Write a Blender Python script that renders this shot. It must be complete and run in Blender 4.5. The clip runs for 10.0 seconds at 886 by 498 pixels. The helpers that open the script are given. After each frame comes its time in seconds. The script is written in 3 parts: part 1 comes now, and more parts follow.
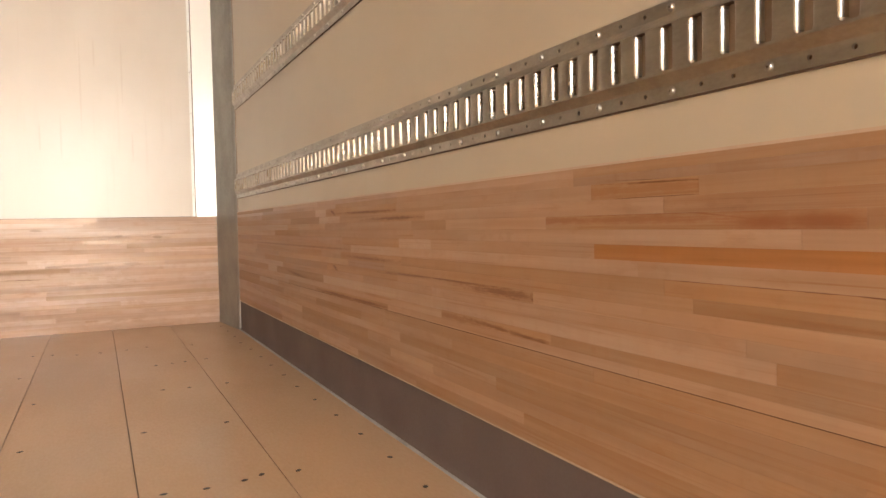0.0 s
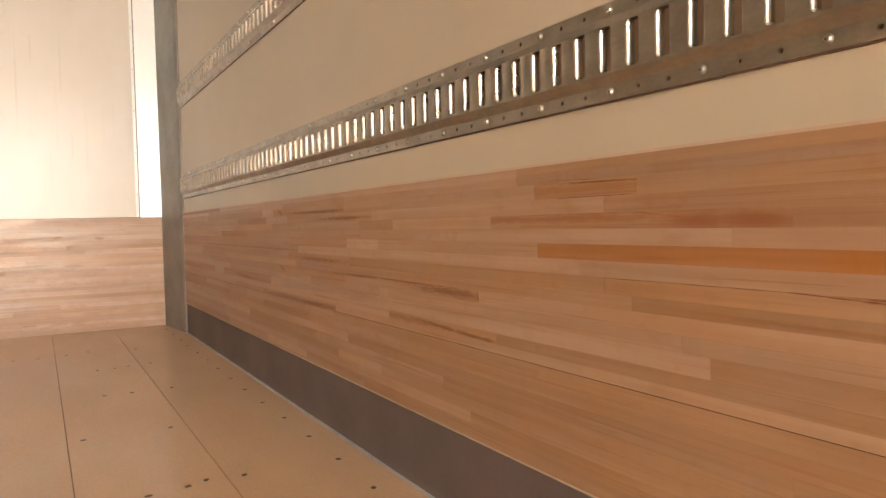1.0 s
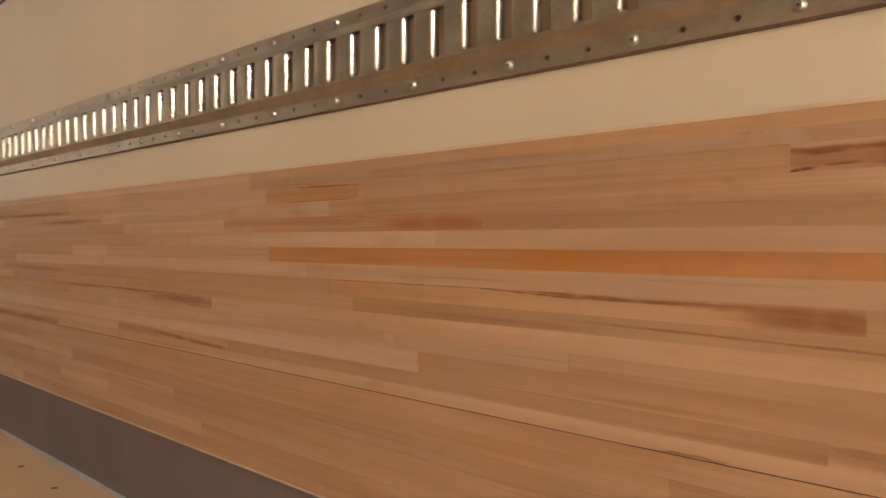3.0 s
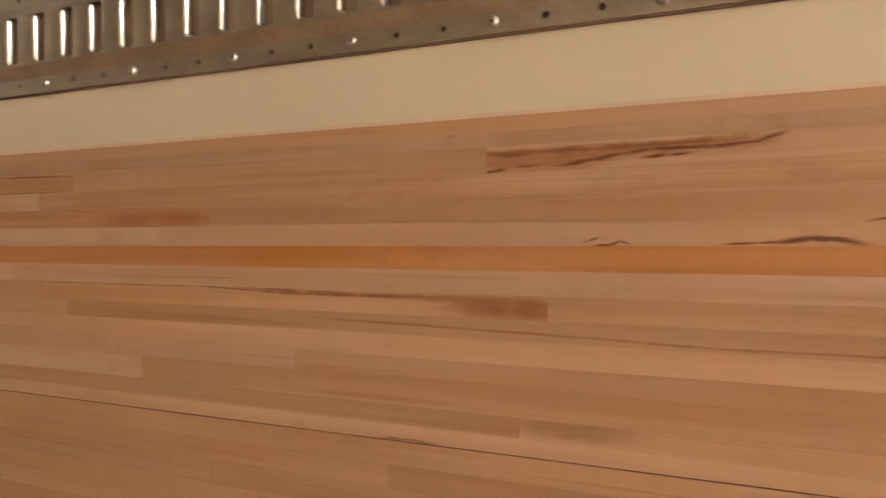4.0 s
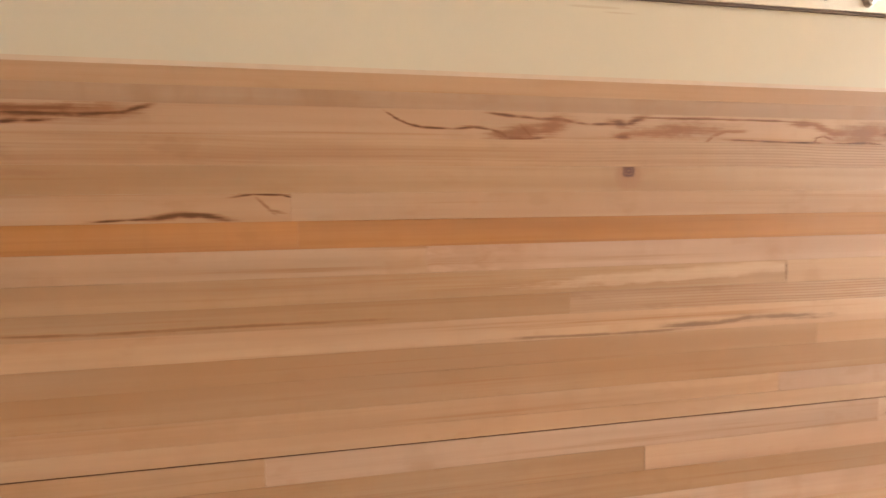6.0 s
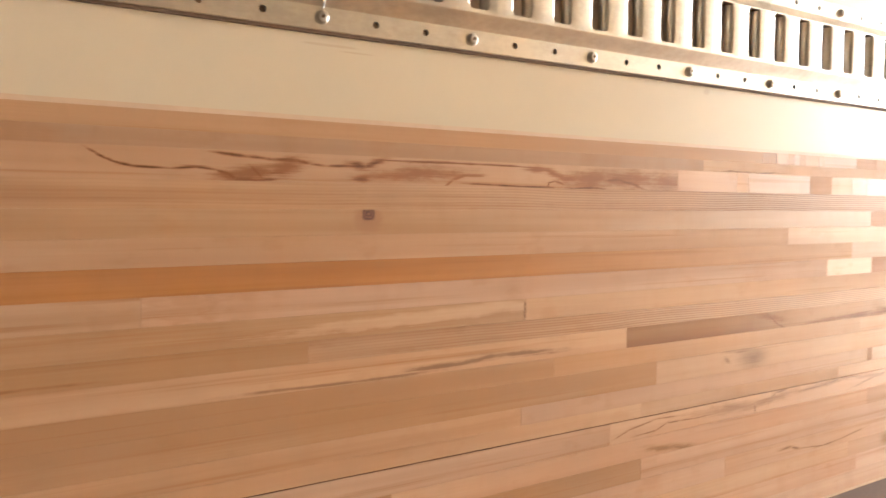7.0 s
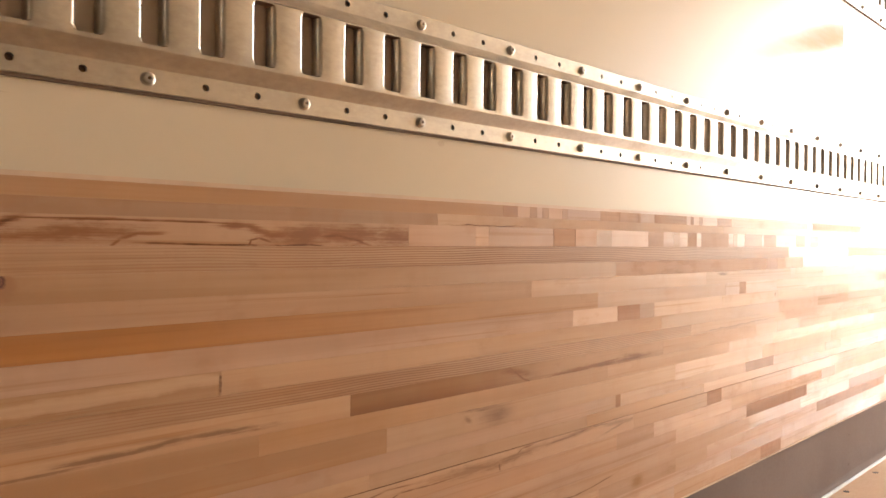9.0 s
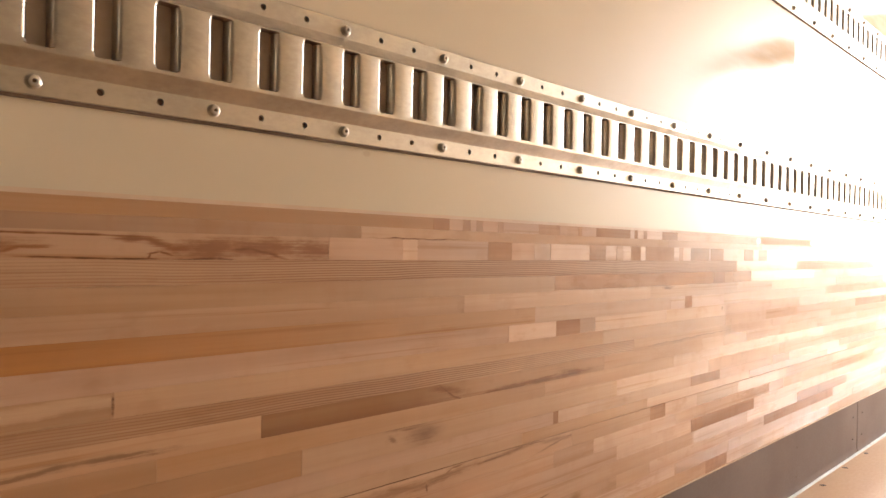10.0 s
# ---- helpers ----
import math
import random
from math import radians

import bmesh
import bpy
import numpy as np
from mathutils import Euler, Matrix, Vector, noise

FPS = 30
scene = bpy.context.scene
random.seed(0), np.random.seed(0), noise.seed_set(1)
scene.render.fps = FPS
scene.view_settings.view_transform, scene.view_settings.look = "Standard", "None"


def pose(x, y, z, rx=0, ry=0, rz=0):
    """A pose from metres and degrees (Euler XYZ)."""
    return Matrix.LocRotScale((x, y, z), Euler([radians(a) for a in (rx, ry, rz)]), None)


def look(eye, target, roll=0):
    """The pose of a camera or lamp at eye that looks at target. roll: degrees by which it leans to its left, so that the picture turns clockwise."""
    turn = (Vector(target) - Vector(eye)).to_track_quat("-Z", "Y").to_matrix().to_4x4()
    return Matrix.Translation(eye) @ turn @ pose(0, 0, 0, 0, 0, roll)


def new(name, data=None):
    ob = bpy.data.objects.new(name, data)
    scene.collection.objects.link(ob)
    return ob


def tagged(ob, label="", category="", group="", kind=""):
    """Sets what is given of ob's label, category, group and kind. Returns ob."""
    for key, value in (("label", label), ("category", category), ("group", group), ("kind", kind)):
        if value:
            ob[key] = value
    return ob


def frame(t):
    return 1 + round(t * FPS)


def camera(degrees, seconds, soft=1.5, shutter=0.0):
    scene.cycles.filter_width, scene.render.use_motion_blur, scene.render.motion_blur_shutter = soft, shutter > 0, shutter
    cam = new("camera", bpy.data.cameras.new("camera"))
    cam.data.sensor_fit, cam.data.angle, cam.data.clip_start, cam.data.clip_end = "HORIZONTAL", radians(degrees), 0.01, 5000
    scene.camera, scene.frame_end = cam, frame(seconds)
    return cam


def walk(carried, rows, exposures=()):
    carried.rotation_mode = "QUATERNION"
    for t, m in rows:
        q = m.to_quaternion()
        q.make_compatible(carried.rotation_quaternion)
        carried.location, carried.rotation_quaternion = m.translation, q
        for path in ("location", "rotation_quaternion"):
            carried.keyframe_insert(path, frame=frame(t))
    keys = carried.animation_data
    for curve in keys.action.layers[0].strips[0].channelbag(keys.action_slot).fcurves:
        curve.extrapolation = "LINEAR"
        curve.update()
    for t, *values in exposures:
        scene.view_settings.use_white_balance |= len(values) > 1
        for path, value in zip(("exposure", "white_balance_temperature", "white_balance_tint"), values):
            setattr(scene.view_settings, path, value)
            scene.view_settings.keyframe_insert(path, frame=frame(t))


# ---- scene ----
cam = camera(64.5, 10.0, soft=1.5, shutter=0.25)
PATH = [
    (0.0, pose(0.5629, -0.6991, 0.5482, 87.913, 1.166, 63.784)),
    (0.5, pose(0.5643, -0.6958, 0.5518, 87.672, 1.236, 61.702)),
    (1.0, pose(0.5693, -0.6865, 0.5473, 87.835, 1.346, 59.992)),
    (1.5, pose(0.5784, -0.6772, 0.5453, 87.935, 1.239, 57.656)),
    (2.0, pose(0.5949, -0.6671, 0.5372, 88.016, 1.296, 54.415)),
    (2.2, pose(0.6022, -0.6616, 0.5344, 88.138, 1.200, 52.531)),
    (3.3, pose(0.6455, -0.6417, 0.5194, 89.362, -0.231, 37.045)),
    (3.5, pose(0.6563, -0.6362, 0.5196, 89.161, -0.242, 33.645)),
    (4.0, pose(0.6826, -0.6202, 0.5213, 88.889, 0.329, 24.096)),
    (4.5, pose(0.7051, -0.6210, 0.5197, 88.265, 0.797, 14.676)),
    (5.0, pose(0.7279, -0.6081, 0.5336, 86.025, 1.011, 5.022)),
    (5.5, pose(0.7492, -0.5882, 0.5312, 85.600, 0.462, -5.633)),
    (6.0, pose(0.7797, -0.5834, 0.5350, 85.252, 0.333, -14.783)),
    (6.2, pose(0.7943, -0.5833, 0.5438, 84.668, 0.047, -17.933)),
    (7.3, pose(0.8689, -0.5778, 0.5562, 87.980, -0.235, -34.075)),
    (7.5, pose(0.8829, -0.5805, 0.5581, 88.470, -0.459, -35.945)),
    (8.0, pose(0.9225, -0.5894, 0.5657, 89.133, -0.677, -38.754)),
    (8.5, pose(0.9629, -0.5963, 0.5761, 89.012, -0.571, -41.744)),
    (9.0, pose(0.9985, -0.6059, 0.5836, 89.457, -0.417, -42.852)),
    (9.5, pose(1.0283, -0.6154, 0.5916, 89.636, -1.225, -43.908)),
    (10.0, pose(1.0569, -0.6245, 0.5954, 89.850, -1.168, -45.032)),
]
EXPOSURES = [(0.0, 3.72, 6400, 10), (2.0, 3.70, 6350, 8), (3.5, 3.59, 6220, 6.5), (5.0, 3.56, 5950, 4.5), (6.2, 3.68, 5680, 1), (7.5, 3.48, 6080, 5), (10.0, 2.73, 6600, 10)]
walk(cam, PATH, EXPOSURES)

# the inside of a cargo trailer: x runs along the side wall to the open rear,
# y = 0 is the side wall's lining
NOSE, REAR = -3.85, 8.0
DECK = -0.020
POST_END = -3.43
FAR_SIDE, CEIL = -2.5, 2.7

# ---- light: sky and low sun outside, daylight through the open rear ----
world = bpy.data.worlds.new("sky")
scene.world = world
world.use_nodes = True
wn = world.node_tree.nodes
sky = wn.new("ShaderNodeTexSky")
sky.sky_type, sky.sun_disc = "NISHITA", False
sky.sun_elevation, sky.sun_rotation = radians(30), radians(83)
wn["Background"].inputs["Strength"].default_value = 0.1
world.node_tree.links.new(sky.outputs["Color"], wn["Background"].inputs["Color"])

sun = new("sun", bpy.data.lights.new("sun", "SUN"))
sun.data.energy, sun.data.angle, sun.data.color = 5.0, radians(0.5), (1.0, 0.95, 0.88)
sun.matrix_world = look((8.0, 1.0, 4.65), (0, 0, 0))

day = new("rear_daylight", bpy.data.lights.new("rear_daylight", "AREA"))
day.data.shape, day.data.size, day.data.size_y = "RECTANGLE", 2.3, 2.12
day.data.energy, day.data.color = 28.0, (1.0, 0.975, 1.01)
day.matrix_world = look((REAR - 0.03, FAR_SIDE / 2, 1.56), (0, FAR_SIDE / 2, 1.56))


# ---- materials ----
def nodes_of(name, rough=0.5, metal=0.0, coat=0.0, coat_rough=0.1):
    m = bpy.data.materials.new(name)
    m.use_nodes = True
    n, l = m.node_tree.nodes, m.node_tree.links
    b = n["Principled BSDF"]
    b.inputs["Roughness"].default_value, b.inputs["Metallic"].default_value = rough, metal
    b.inputs["Coat Weight"].default_value, b.inputs["Coat Roughness"].default_value = coat, coat_rough
    return m, n, l, b


def math_node(n, l, op, a, b=None, clamp=False):
    m = n.new("ShaderNodeMath")
    m.operation, m.use_clamp = op, clamp
    for i, v in enumerate((a, b)):
        if v is None:
            continue
        if isinstance(v, (int, float)):
            m.inputs[i].default_value = v
        else:
            l.new(v, m.inputs[i])
    return m.outputs[0]


def noise_at(n, l, vector, scale, detail=4.0, rough=0.55, stretch=(1, 1, 1)):
    mp = n.new("ShaderNodeMapping")
    mp.inputs["Scale"].default_value = stretch
    l.new(vector, mp.inputs["Vector"])
    t = n.new("ShaderNodeTexNoise")
    t.inputs["Scale"].default_value, t.inputs["Detail"].default_value, t.inputs["Roughness"].default_value = scale, detail, rough
    l.new(mp.outputs[0], t.inputs["Vector"])
    return t.outputs["Fac"]


def spread(n, l, value, lo, hi, out_lo=0.0, out_hi=1.0):
    r = n.new("ShaderNodeMapRange")
    r.interpolation_type = "SMOOTHSTEP"
    for i, v in zip(("From Min", "From Max", "To Min", "To Max"), (lo, hi, out_lo, out_hi)):
        r.inputs[i].default_value = v
    l.new(value, r.inputs["Value"])
    return r.outputs[0]


def blend(n, l, fac, a, b, mode="MIX"):
    m = n.new("ShaderNodeMix")
    m.data_type, m.blend_type = "RGBA", mode
    for i, v in ((0, fac), (6, a), (7, b)):
        if isinstance(v, tuple):
            m.inputs[i].default_value = (*v, 1.0)
        elif isinstance(v, (int, float)):
            m.inputs[i].default_value = v
        else:
            l.new(v, m.inputs[i])
    return m.outputs[2]


def relief(n, l, b, height, strength, distance):
    bp = n.new("ShaderNodeBump")
    bp.inputs["Strength"].default_value, bp.inputs["Distance"].default_value = strength, distance
    l.new(height, bp.inputs["Height"])
    l.new(bp.outputs[0], b.inputs["Normal"])


WOOD_DEPTH = (0.80, 0.745, 0.68)
WOOD_GLOSS = dict(rough=0.45, coat=0.22, coat_rough=0.25)


def wood(name, colour, dark, streaks=(), lines=0.4, curl=0.2, veins=0.85, vein_tone=(0.41, 0.225, 0.115), blotches=0.18, stain=(0.29, 0.122, 0.05), core=(0.085, 0.034, 0.017), swirl=0.0, rings=0.0, flame=0.08, knots=(), gloss_scale=1.0, trails=(), fade=None):
    """Varnished hardwood with its grain along x; streaks: dark marks as (x, z, half length, half height);
    trails: thin stain lines as (way points "x z, x z", half width, darkness);
    fade: heartwood giving way to sapwood along the piece, as (from x, to x, sapwood colour)."""
    colour, dark, vein_tone, stain, core = [tuple(c * k for c, k in zip(v, WOOD_DEPTH)) for v in (colour, dark, vein_tone, stain, core)]
    m, n, l, b = nodes_of(name, **WOOD_GLOSS)
    pos = n.new("ShaderNodeTexCoord").outputs["Object"]
    rnd = n.new("ShaderNodeObjectInfo").outputs["Random"]
    off = n.new("ShaderNodeCombineXYZ")
    l.new(math_node(n, l, "MULTIPLY", rnd, 37.0), off.inputs[0])
    l.new(math_node(n, l, "MULTIPLY", rnd, 11.0), off.inputs[2])
    add = n.new("ShaderNodeVectorMath")
    l.new(pos, add.inputs[0]), l.new(off.outputs[0], add.inputs[1])
    p = add.outputs[0]
    fine = noise_at(n, l, p, 5.0, 6.0, 0.6, (1.0, 8.0, 60.0))
    band = noise_at(n, l, p, 3.0, 3.0, 0.5, (0.5, 4.0, 14.0))
    patch = noise_at(n, l, p, 4.0, 2.0, 0.5, (1.0, 3.0, 3.0))
    wavy = noise_at(n, l, p, 16.0, 3.0, 0.5, (4.0, 2.0, 1.0))
    if fade:
        away = n.new("ShaderNodeSeparateXYZ")
        l.new(pos, away.inputs[0])
        reach = math_node(n, l, "ADD", away.outputs[0], math_node(n, l, "MULTIPLY", band, (fade[1] - fade[0]) * 0.5))
        pale = tuple(c * k for c, k in zip(fade[2], WOOD_DEPTH))
        sap = spread(n, l, reach, fade[0] + (fade[1] - fade[0]) * 0.25, fade[1] + (fade[1] - fade[0]) * 0.25)
        colour, dark = blend(n, l, sap, colour, pale), blend(n, l, sap, dark, tuple(0.88 * v for v in pale))
    c = blend(n, l, spread(n, l, band, 0.36, 0.66), colour, dark)
    vein = noise_at(n, l, p, 3.0, 4.0, 0.6, (0.55, 2.0, 38.0))
    c = blend(n, l, math_node(n, l, "MULTIPLY", spread(n, l, vein, 0.54, 0.72), veins), c, vein_tone)
    c = blend(n, l, math_node(n, l, "MULTIPLY", spread(n, l, fine, 0.42, 0.7), lines), c, dark, "MIX")
    c = blend(n, l, math_node(n, l, "MULTIPLY", spread(n, l, wavy, 0.5, 0.75), curl), c, dark)
    blotch = noise_at(n, l, p, 1.0, 3.0, 0.6, (16.0, 6.0, 34.0))
    c = blend(n, l, math_node(n, l, "MULTIPLY", spread(n, l, blotch, 0.56, 0.66), blotches), c, vein_tone)
    if swirl:
        flow = noise_at(n, l, p, 1.0, 3.5, 0.6, (9.0, 3.0, 42.0))
        curve = spread(n, l, math_node(n, l, "ABSOLUTE", math_node(n, l, "SUBTRACT", flow, 0.5)), 0.0, 0.05, 0.7, 0.0)
        where = spread(n, l, noise_at(n, l, p, 1.0, 2.0, 0.5, (2.6, 3.0, 9.0)), 0.55, 0.66, 0.0, swirl)
        shade = math_node(n, l, "MULTIPLY", spread(n, l, flow, 0.49, 0.58), 0.8)
        c = blend(n, l, math_node(n, l, "MULTIPLY", math_node(n, l, "MAXIMUM", curve, shade), where), c, (0.34, 0.185, 0.10))
    # flame figure across the grain
    tongue = noise_at(n, l, p, 1.0, 3.0, 0.5, (15.0, 4.0, 9.0))
    c = blend(n, l, math_node(n, l, "MULTIPLY", spread(n, l, tongue, 0.50, 0.66), flame), c, vein_tone)
    if rings:
        zed = n.new("ShaderNodeSeparateXYZ")
        l.new(pos, zed.inputs[0])
        bend = noise_at(n, l, pos, 1.0, 3.0, 0.5, (2.6, 1.0, 5.0))
        turn = math_node(n, l, "ADD", math_node(n, l, "MULTIPLY", zed.outputs[2], 2350.0), math_node(n, l, "MULTIPLY", bend, 34.0))
        ring = spread(n, l, math_node(n, l, "SINE", turn), -0.1, 1.0)
        ring = math_node(n, l, "MULTIPLY", ring, spread(n, l, zed.outputs[0], 0.95, 1.8, 0.08 * rings, rings))
        c = blend(n, l, ring, c, vein_tone)
    tone = n.new("ShaderNodeHueSaturation")
    l.new(c, tone.inputs["Color"])
    l.new(math_node(n, l, "ADD", math_node(n, l, "MULTIPLY", rnd, 0.14), 0.93), tone.inputs["Value"])
    l.new(math_node(n, l, "ADD", math_node(n, l, "MULTIPLY", patch, 0.3), 0.885), tone.inputs["Saturation"])
    c = tone.outputs[0]
    sep = n.new("ShaderNodeSeparateXYZ")
    l.new(pos, sep.inputs[0])
    if streaks:
        sway = noise_at(n, l, pos, 1.0, 3.0, 0.55, (34.0, 1.0, 20.0))
        zed = math_node(n, l, "ADD", sep.outputs[2], math_node(n, l, "MULTIPLY", math_node(n, l, "SUBTRACT", sway, 0.5), 0.007))
        ragged = noise_at(n, l, pos, 55.0, 6.0, 0.7, (0.6, 1.0, 2.4))
        threads = noise_at(n, l, pos, 10.0, 5.0, 0.7, (0.9, 1.0, 42.0))
        broken = spread(n, l, math_node(n, l, "ADD", math_node(n, l, "MULTIPLY", threads, 0.6), math_node(n, l, "MULTIPLY", ragged, 0.4)), 0.42, 0.56, 1.0, 0.25)
        soft_edge = math_node(n, l, "ADD", math_node(n, l, "MULTIPLY", math_node(n, l, "SUBTRACT", ragged, 0.5), 1.2), math_node(n, l, "MULTIPLY", math_node(n, l, "SUBTRACT", threads, 0.5), 0.8))
        rough_edge = math_node(n, l, "ADD", math_node(n, l, "MULTIPLY", math_node(n, l, "SUBTRACT", ragged, 0.5), 2.3), math_node(n, l, "MULTIPLY", math_node(n, l, "SUBTRACT", threads, 0.5), 3.0))
    for x, z, hx, hz, *more in streaks:
        slope, strength = (*more, *(0.0, 1.0)[len(more):])
        along = math_node(n, l, "SUBTRACT", sep.outputs[0], x)
        dx = math_node(n, l, "MULTIPLY", along, 1.0 / hx)
        dz = math_node(n, l, "SUBTRACT", math_node(n, l, "SUBTRACT", zed if hx > 0.012 else sep.outputs[2], z), math_node(n, l, "MULTIPLY", along, slope))
        dz = math_node(n, l, "MULTIPLY", dz, 1.0 / hz)
        d2 = math_node(n, l, "ADD", math_node(n, l, "MULTIPLY", dx, dx), math_node(n, l, "MULTIPLY", dz, dz))
        d2 = math_node(n, l, "ADD", d2, soft_edge if hz >= 0.0075 else rough_edge)
        c = blend(n, l, spread(n, l, d2, 0.5, 1.6, 0.72 if strength > 0.05 else 0.42, 0.0), c, stain)
        c = blend(n, l, math_node(n, l, "MULTIPLY", spread(n, l, d2, 0.1, 0.75, 0.95 * strength, 0.0), broken), c, core)
    if trails:
        rag, thread = noise_at(n, l, pos, 60.0, 5.0, 0.7, (0.7, 1.0, 2.2)), noise_at(n, l, pos, 12.0, 4.0, 0.7, (1.0, 1.0, 40.0))
        fray = math_node(n, l, "ADD", math_node(n, l, "MULTIPLY", math_node(n, l, "SUBTRACT", rag, 0.5), 2.0), math_node(n, l, "MULTIPLY", math_node(n, l, "SUBTRACT", thread, 0.5), 2.0))
    for way, width, strength in trails:
        points = [tuple(float(v) for v in p.split()) for p in way.split(",")]
        near = None
        for (xa, za), (xb, zb) in zip(points, points[1:]):
            local = n.new("ShaderNodeMapping")
            local.vector_type = "TEXTURE"
            local.inputs["Location"].default_value = ((xa + xb) / 2, 0.0, (za + zb) / 2)
            local.inputs["Rotation"].default_value = (0.0, -math.atan2(zb - za, xb - xa), 0.0)
            local.inputs["Scale"].default_value = (math.hypot(xb - xa, zb - za) * 0.75 + width * 0.5, 1000.0, width)
            l.new(pos, local.inputs["Vector"])
            gap = n.new("ShaderNodeVectorMath")
            gap.operation = "LENGTH"
            l.new(local.outputs[0], gap.inputs[0])
            near = gap.outputs["Value"] if near is None else math_node(n, l, "MINIMUM", near, gap.outputs["Value"])
        near = math_node(n, l, "ADD", near, math_node(n, l, "MULTIPLY", fray, 0.35 if width > 0.009 else 1.0))
        c = blend(n, l, spread(n, l, near, 0.3, 1.7, 0.85 if strength else 0.7, 0.0), c, stain)
        if strength:
            c = blend(n, l, spread(n, l, near, 0.1, 1.15, strength, 0.0), c, core)
    for x, z, rx, rz in knots:
        dx = math_node(n, l, "MULTIPLY", math_node(n, l, "SUBTRACT", sep.outputs[0], x), 1.0 / rx)
        dz = math_node(n, l, "MULTIPLY", math_node(n, l, "SUBTRACT", sep.outputs[2], z), 1.0 / rz)
        d = math_node(n, l, "SQRT", math_node(n, l, "ADD", math_node(n, l, "MULTIPLY", dx, dx), math_node(n, l, "MULTIPLY", dz, dz)))
        uneven = noise_at(n, l, pos, 110.0, 3.0, 0.6)
        d = math_node(n, l, "ADD", d, math_node(n, l, "MULTIPLY", math_node(n, l, "SUBTRACT", uneven, 0.5), 1.0))
        c = blend(n, l, spread(n, l, d, 0.9, 2.1, 0.55, 0.0), c, stain)
        c = blend(n, l, spread(n, l, d, 0.75, 1.1, 0.95, 0.0), c, core)
        c = blend(n, l, math_node(n, l, "MULTIPLY", spread(n, l, math_node(n, l, "SINE", math_node(n, l, "MULTIPLY", d, 14.0)), 0.2, 1.0), spread(n, l, d, 0.8, 1.0, 0.5, 0.0)), c, stain)
    l.new(c, b.inputs["Base Color"])
    b.inputs["Specular IOR Level"].default_value = 0.3 * gloss_scale
    # each piece takes the varnish a little differently, and figured grain breaks the gloss
    gloss = math_node(n, l, "ADD", math_node(n, l, "MULTIPLY", math_node(n, l, "FRACT", math_node(n, l, "MULTIPLY", rnd, 7.3)), 0.22), 0.46)
    l.new(math_node(n, l, "ADD", gloss, math_node(n, l, "MULTIPLY", spread(n, l, wavy, 0.45, 0.65), 0.05)), b.inputs["Roughness"])
    l.new(math_node(n, l, "MULTIPLY", math_node(n, l, "ADD", math_node(n, l, "MULTIPLY", math_node(n, l, "FRACT", math_node(n, l, "MULTIPLY", rnd, 23.1)), 0.6), 0.04), spread(n, l, wavy, 0.35, 0.65, 0.8 * gloss_scale, 0.7 * gloss_scale)), b.inputs["Coat Weight"])
    l.new(math_node(n, l, "ADD", math_node(n, l, "MULTIPLY", math_node(n, l, "FRACT", math_node(n, l, "MULTIPLY", rnd, 13.7)), 0.20), 0.12), b.inputs["Coat Roughness"])
    relief(n, l, b, math_node(n, l, "ADD", fine, math_node(n, l, "MULTIPLY", wavy, 0.1)), 0.12, 0.0005)
    return m


WHITE_MAPLE = wood("maple_white", (0.70, 0.525, 0.425), (0.62, 0.435, 0.34), veins=0.6, blotches=0.22, curl=0.2, swirl=0.5, flame=0.15)
LIGHT = wood("maple_light", (0.605, 0.43, 0.315), (0.535, 0.36, 0.25), swirl=0.35)
DEEP_TAN = wood("maple_deep_tan", (0.52, 0.345, 0.22), (0.45, 0.28, 0.165), stain=(0.42, 0.22, 0.105), core=(0.27, 0.125, 0.055), trails=[
    ("0.300 0.4345, 0.443 0.4320, 0.560 0.4293, 0.652 0.4261, 0.721 0.4270, 0.840 0.4265", 0.0014, 0.7),
    ("0.017 0.4307, 0.215 0.4282", 0.0030, 0.2)])
TAN = wood("maple_tan", (0.53, 0.35, 0.225), (0.46, 0.285, 0.17))
PINK = wood("maple_pink", (0.62, 0.445, 0.345), (0.54, 0.37, 0.28), curl=0.2, swirl=0.4, flame=0.15)
ORANGE = wood("cherry_orange", (0.55, 0.285, 0.12), (0.47, 0.225, 0.09), vein_tone=(0.40, 0.19, 0.08), blotches=0.25, flame=0.2, curl=0.3)
FADING_ORANGE = wood("cherry_fading", (0.55, 0.285, 0.12), (0.47, 0.225, 0.09), vein_tone=(0.42, 0.215, 0.10), flame=0.15, fade=(1.05, 1.80, (0.60, 0.395, 0.255)))
RED = wood("heartwood_red", (0.46, 0.25, 0.145), (0.36, 0.17, 0.09))
DARK = wood("heartwood_brown", (0.465, 0.28, 0.178), (0.38, 0.21, 0.125), veins=0.6, vein_tone=(0.29, 0.145, 0.075), blotches=0.3, flame=0.55, gloss_scale=0.7)
GREY = wood("sapwood_grey", (0.57, 0.41, 0.315), (0.50, 0.345, 0.255))
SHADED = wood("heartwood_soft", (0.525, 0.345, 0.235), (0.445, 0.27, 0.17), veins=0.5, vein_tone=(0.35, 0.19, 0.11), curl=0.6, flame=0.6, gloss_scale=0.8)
CURLY = wood("curly_maple", (0.525, 0.37, 0.27), (0.455, 0.305, 0.215), curl=0.95, veins=0.35, flame=0.4, stain=(0.36, 0.20, 0.12), core=(0.20, 0.10, 0.06), trails=[
    ("-0.226 0.6051, -0.107 0.6006, -0.007 0.5990, 0.095 0.5992, 0.150 0.5988", 0.0006, 1),
    ("0.409 0.6217, 0.416 0.6165", 0.001, 0.5),
    ("0.424 0.6213, 0.428 0.6168", 0.001, 0.5)])
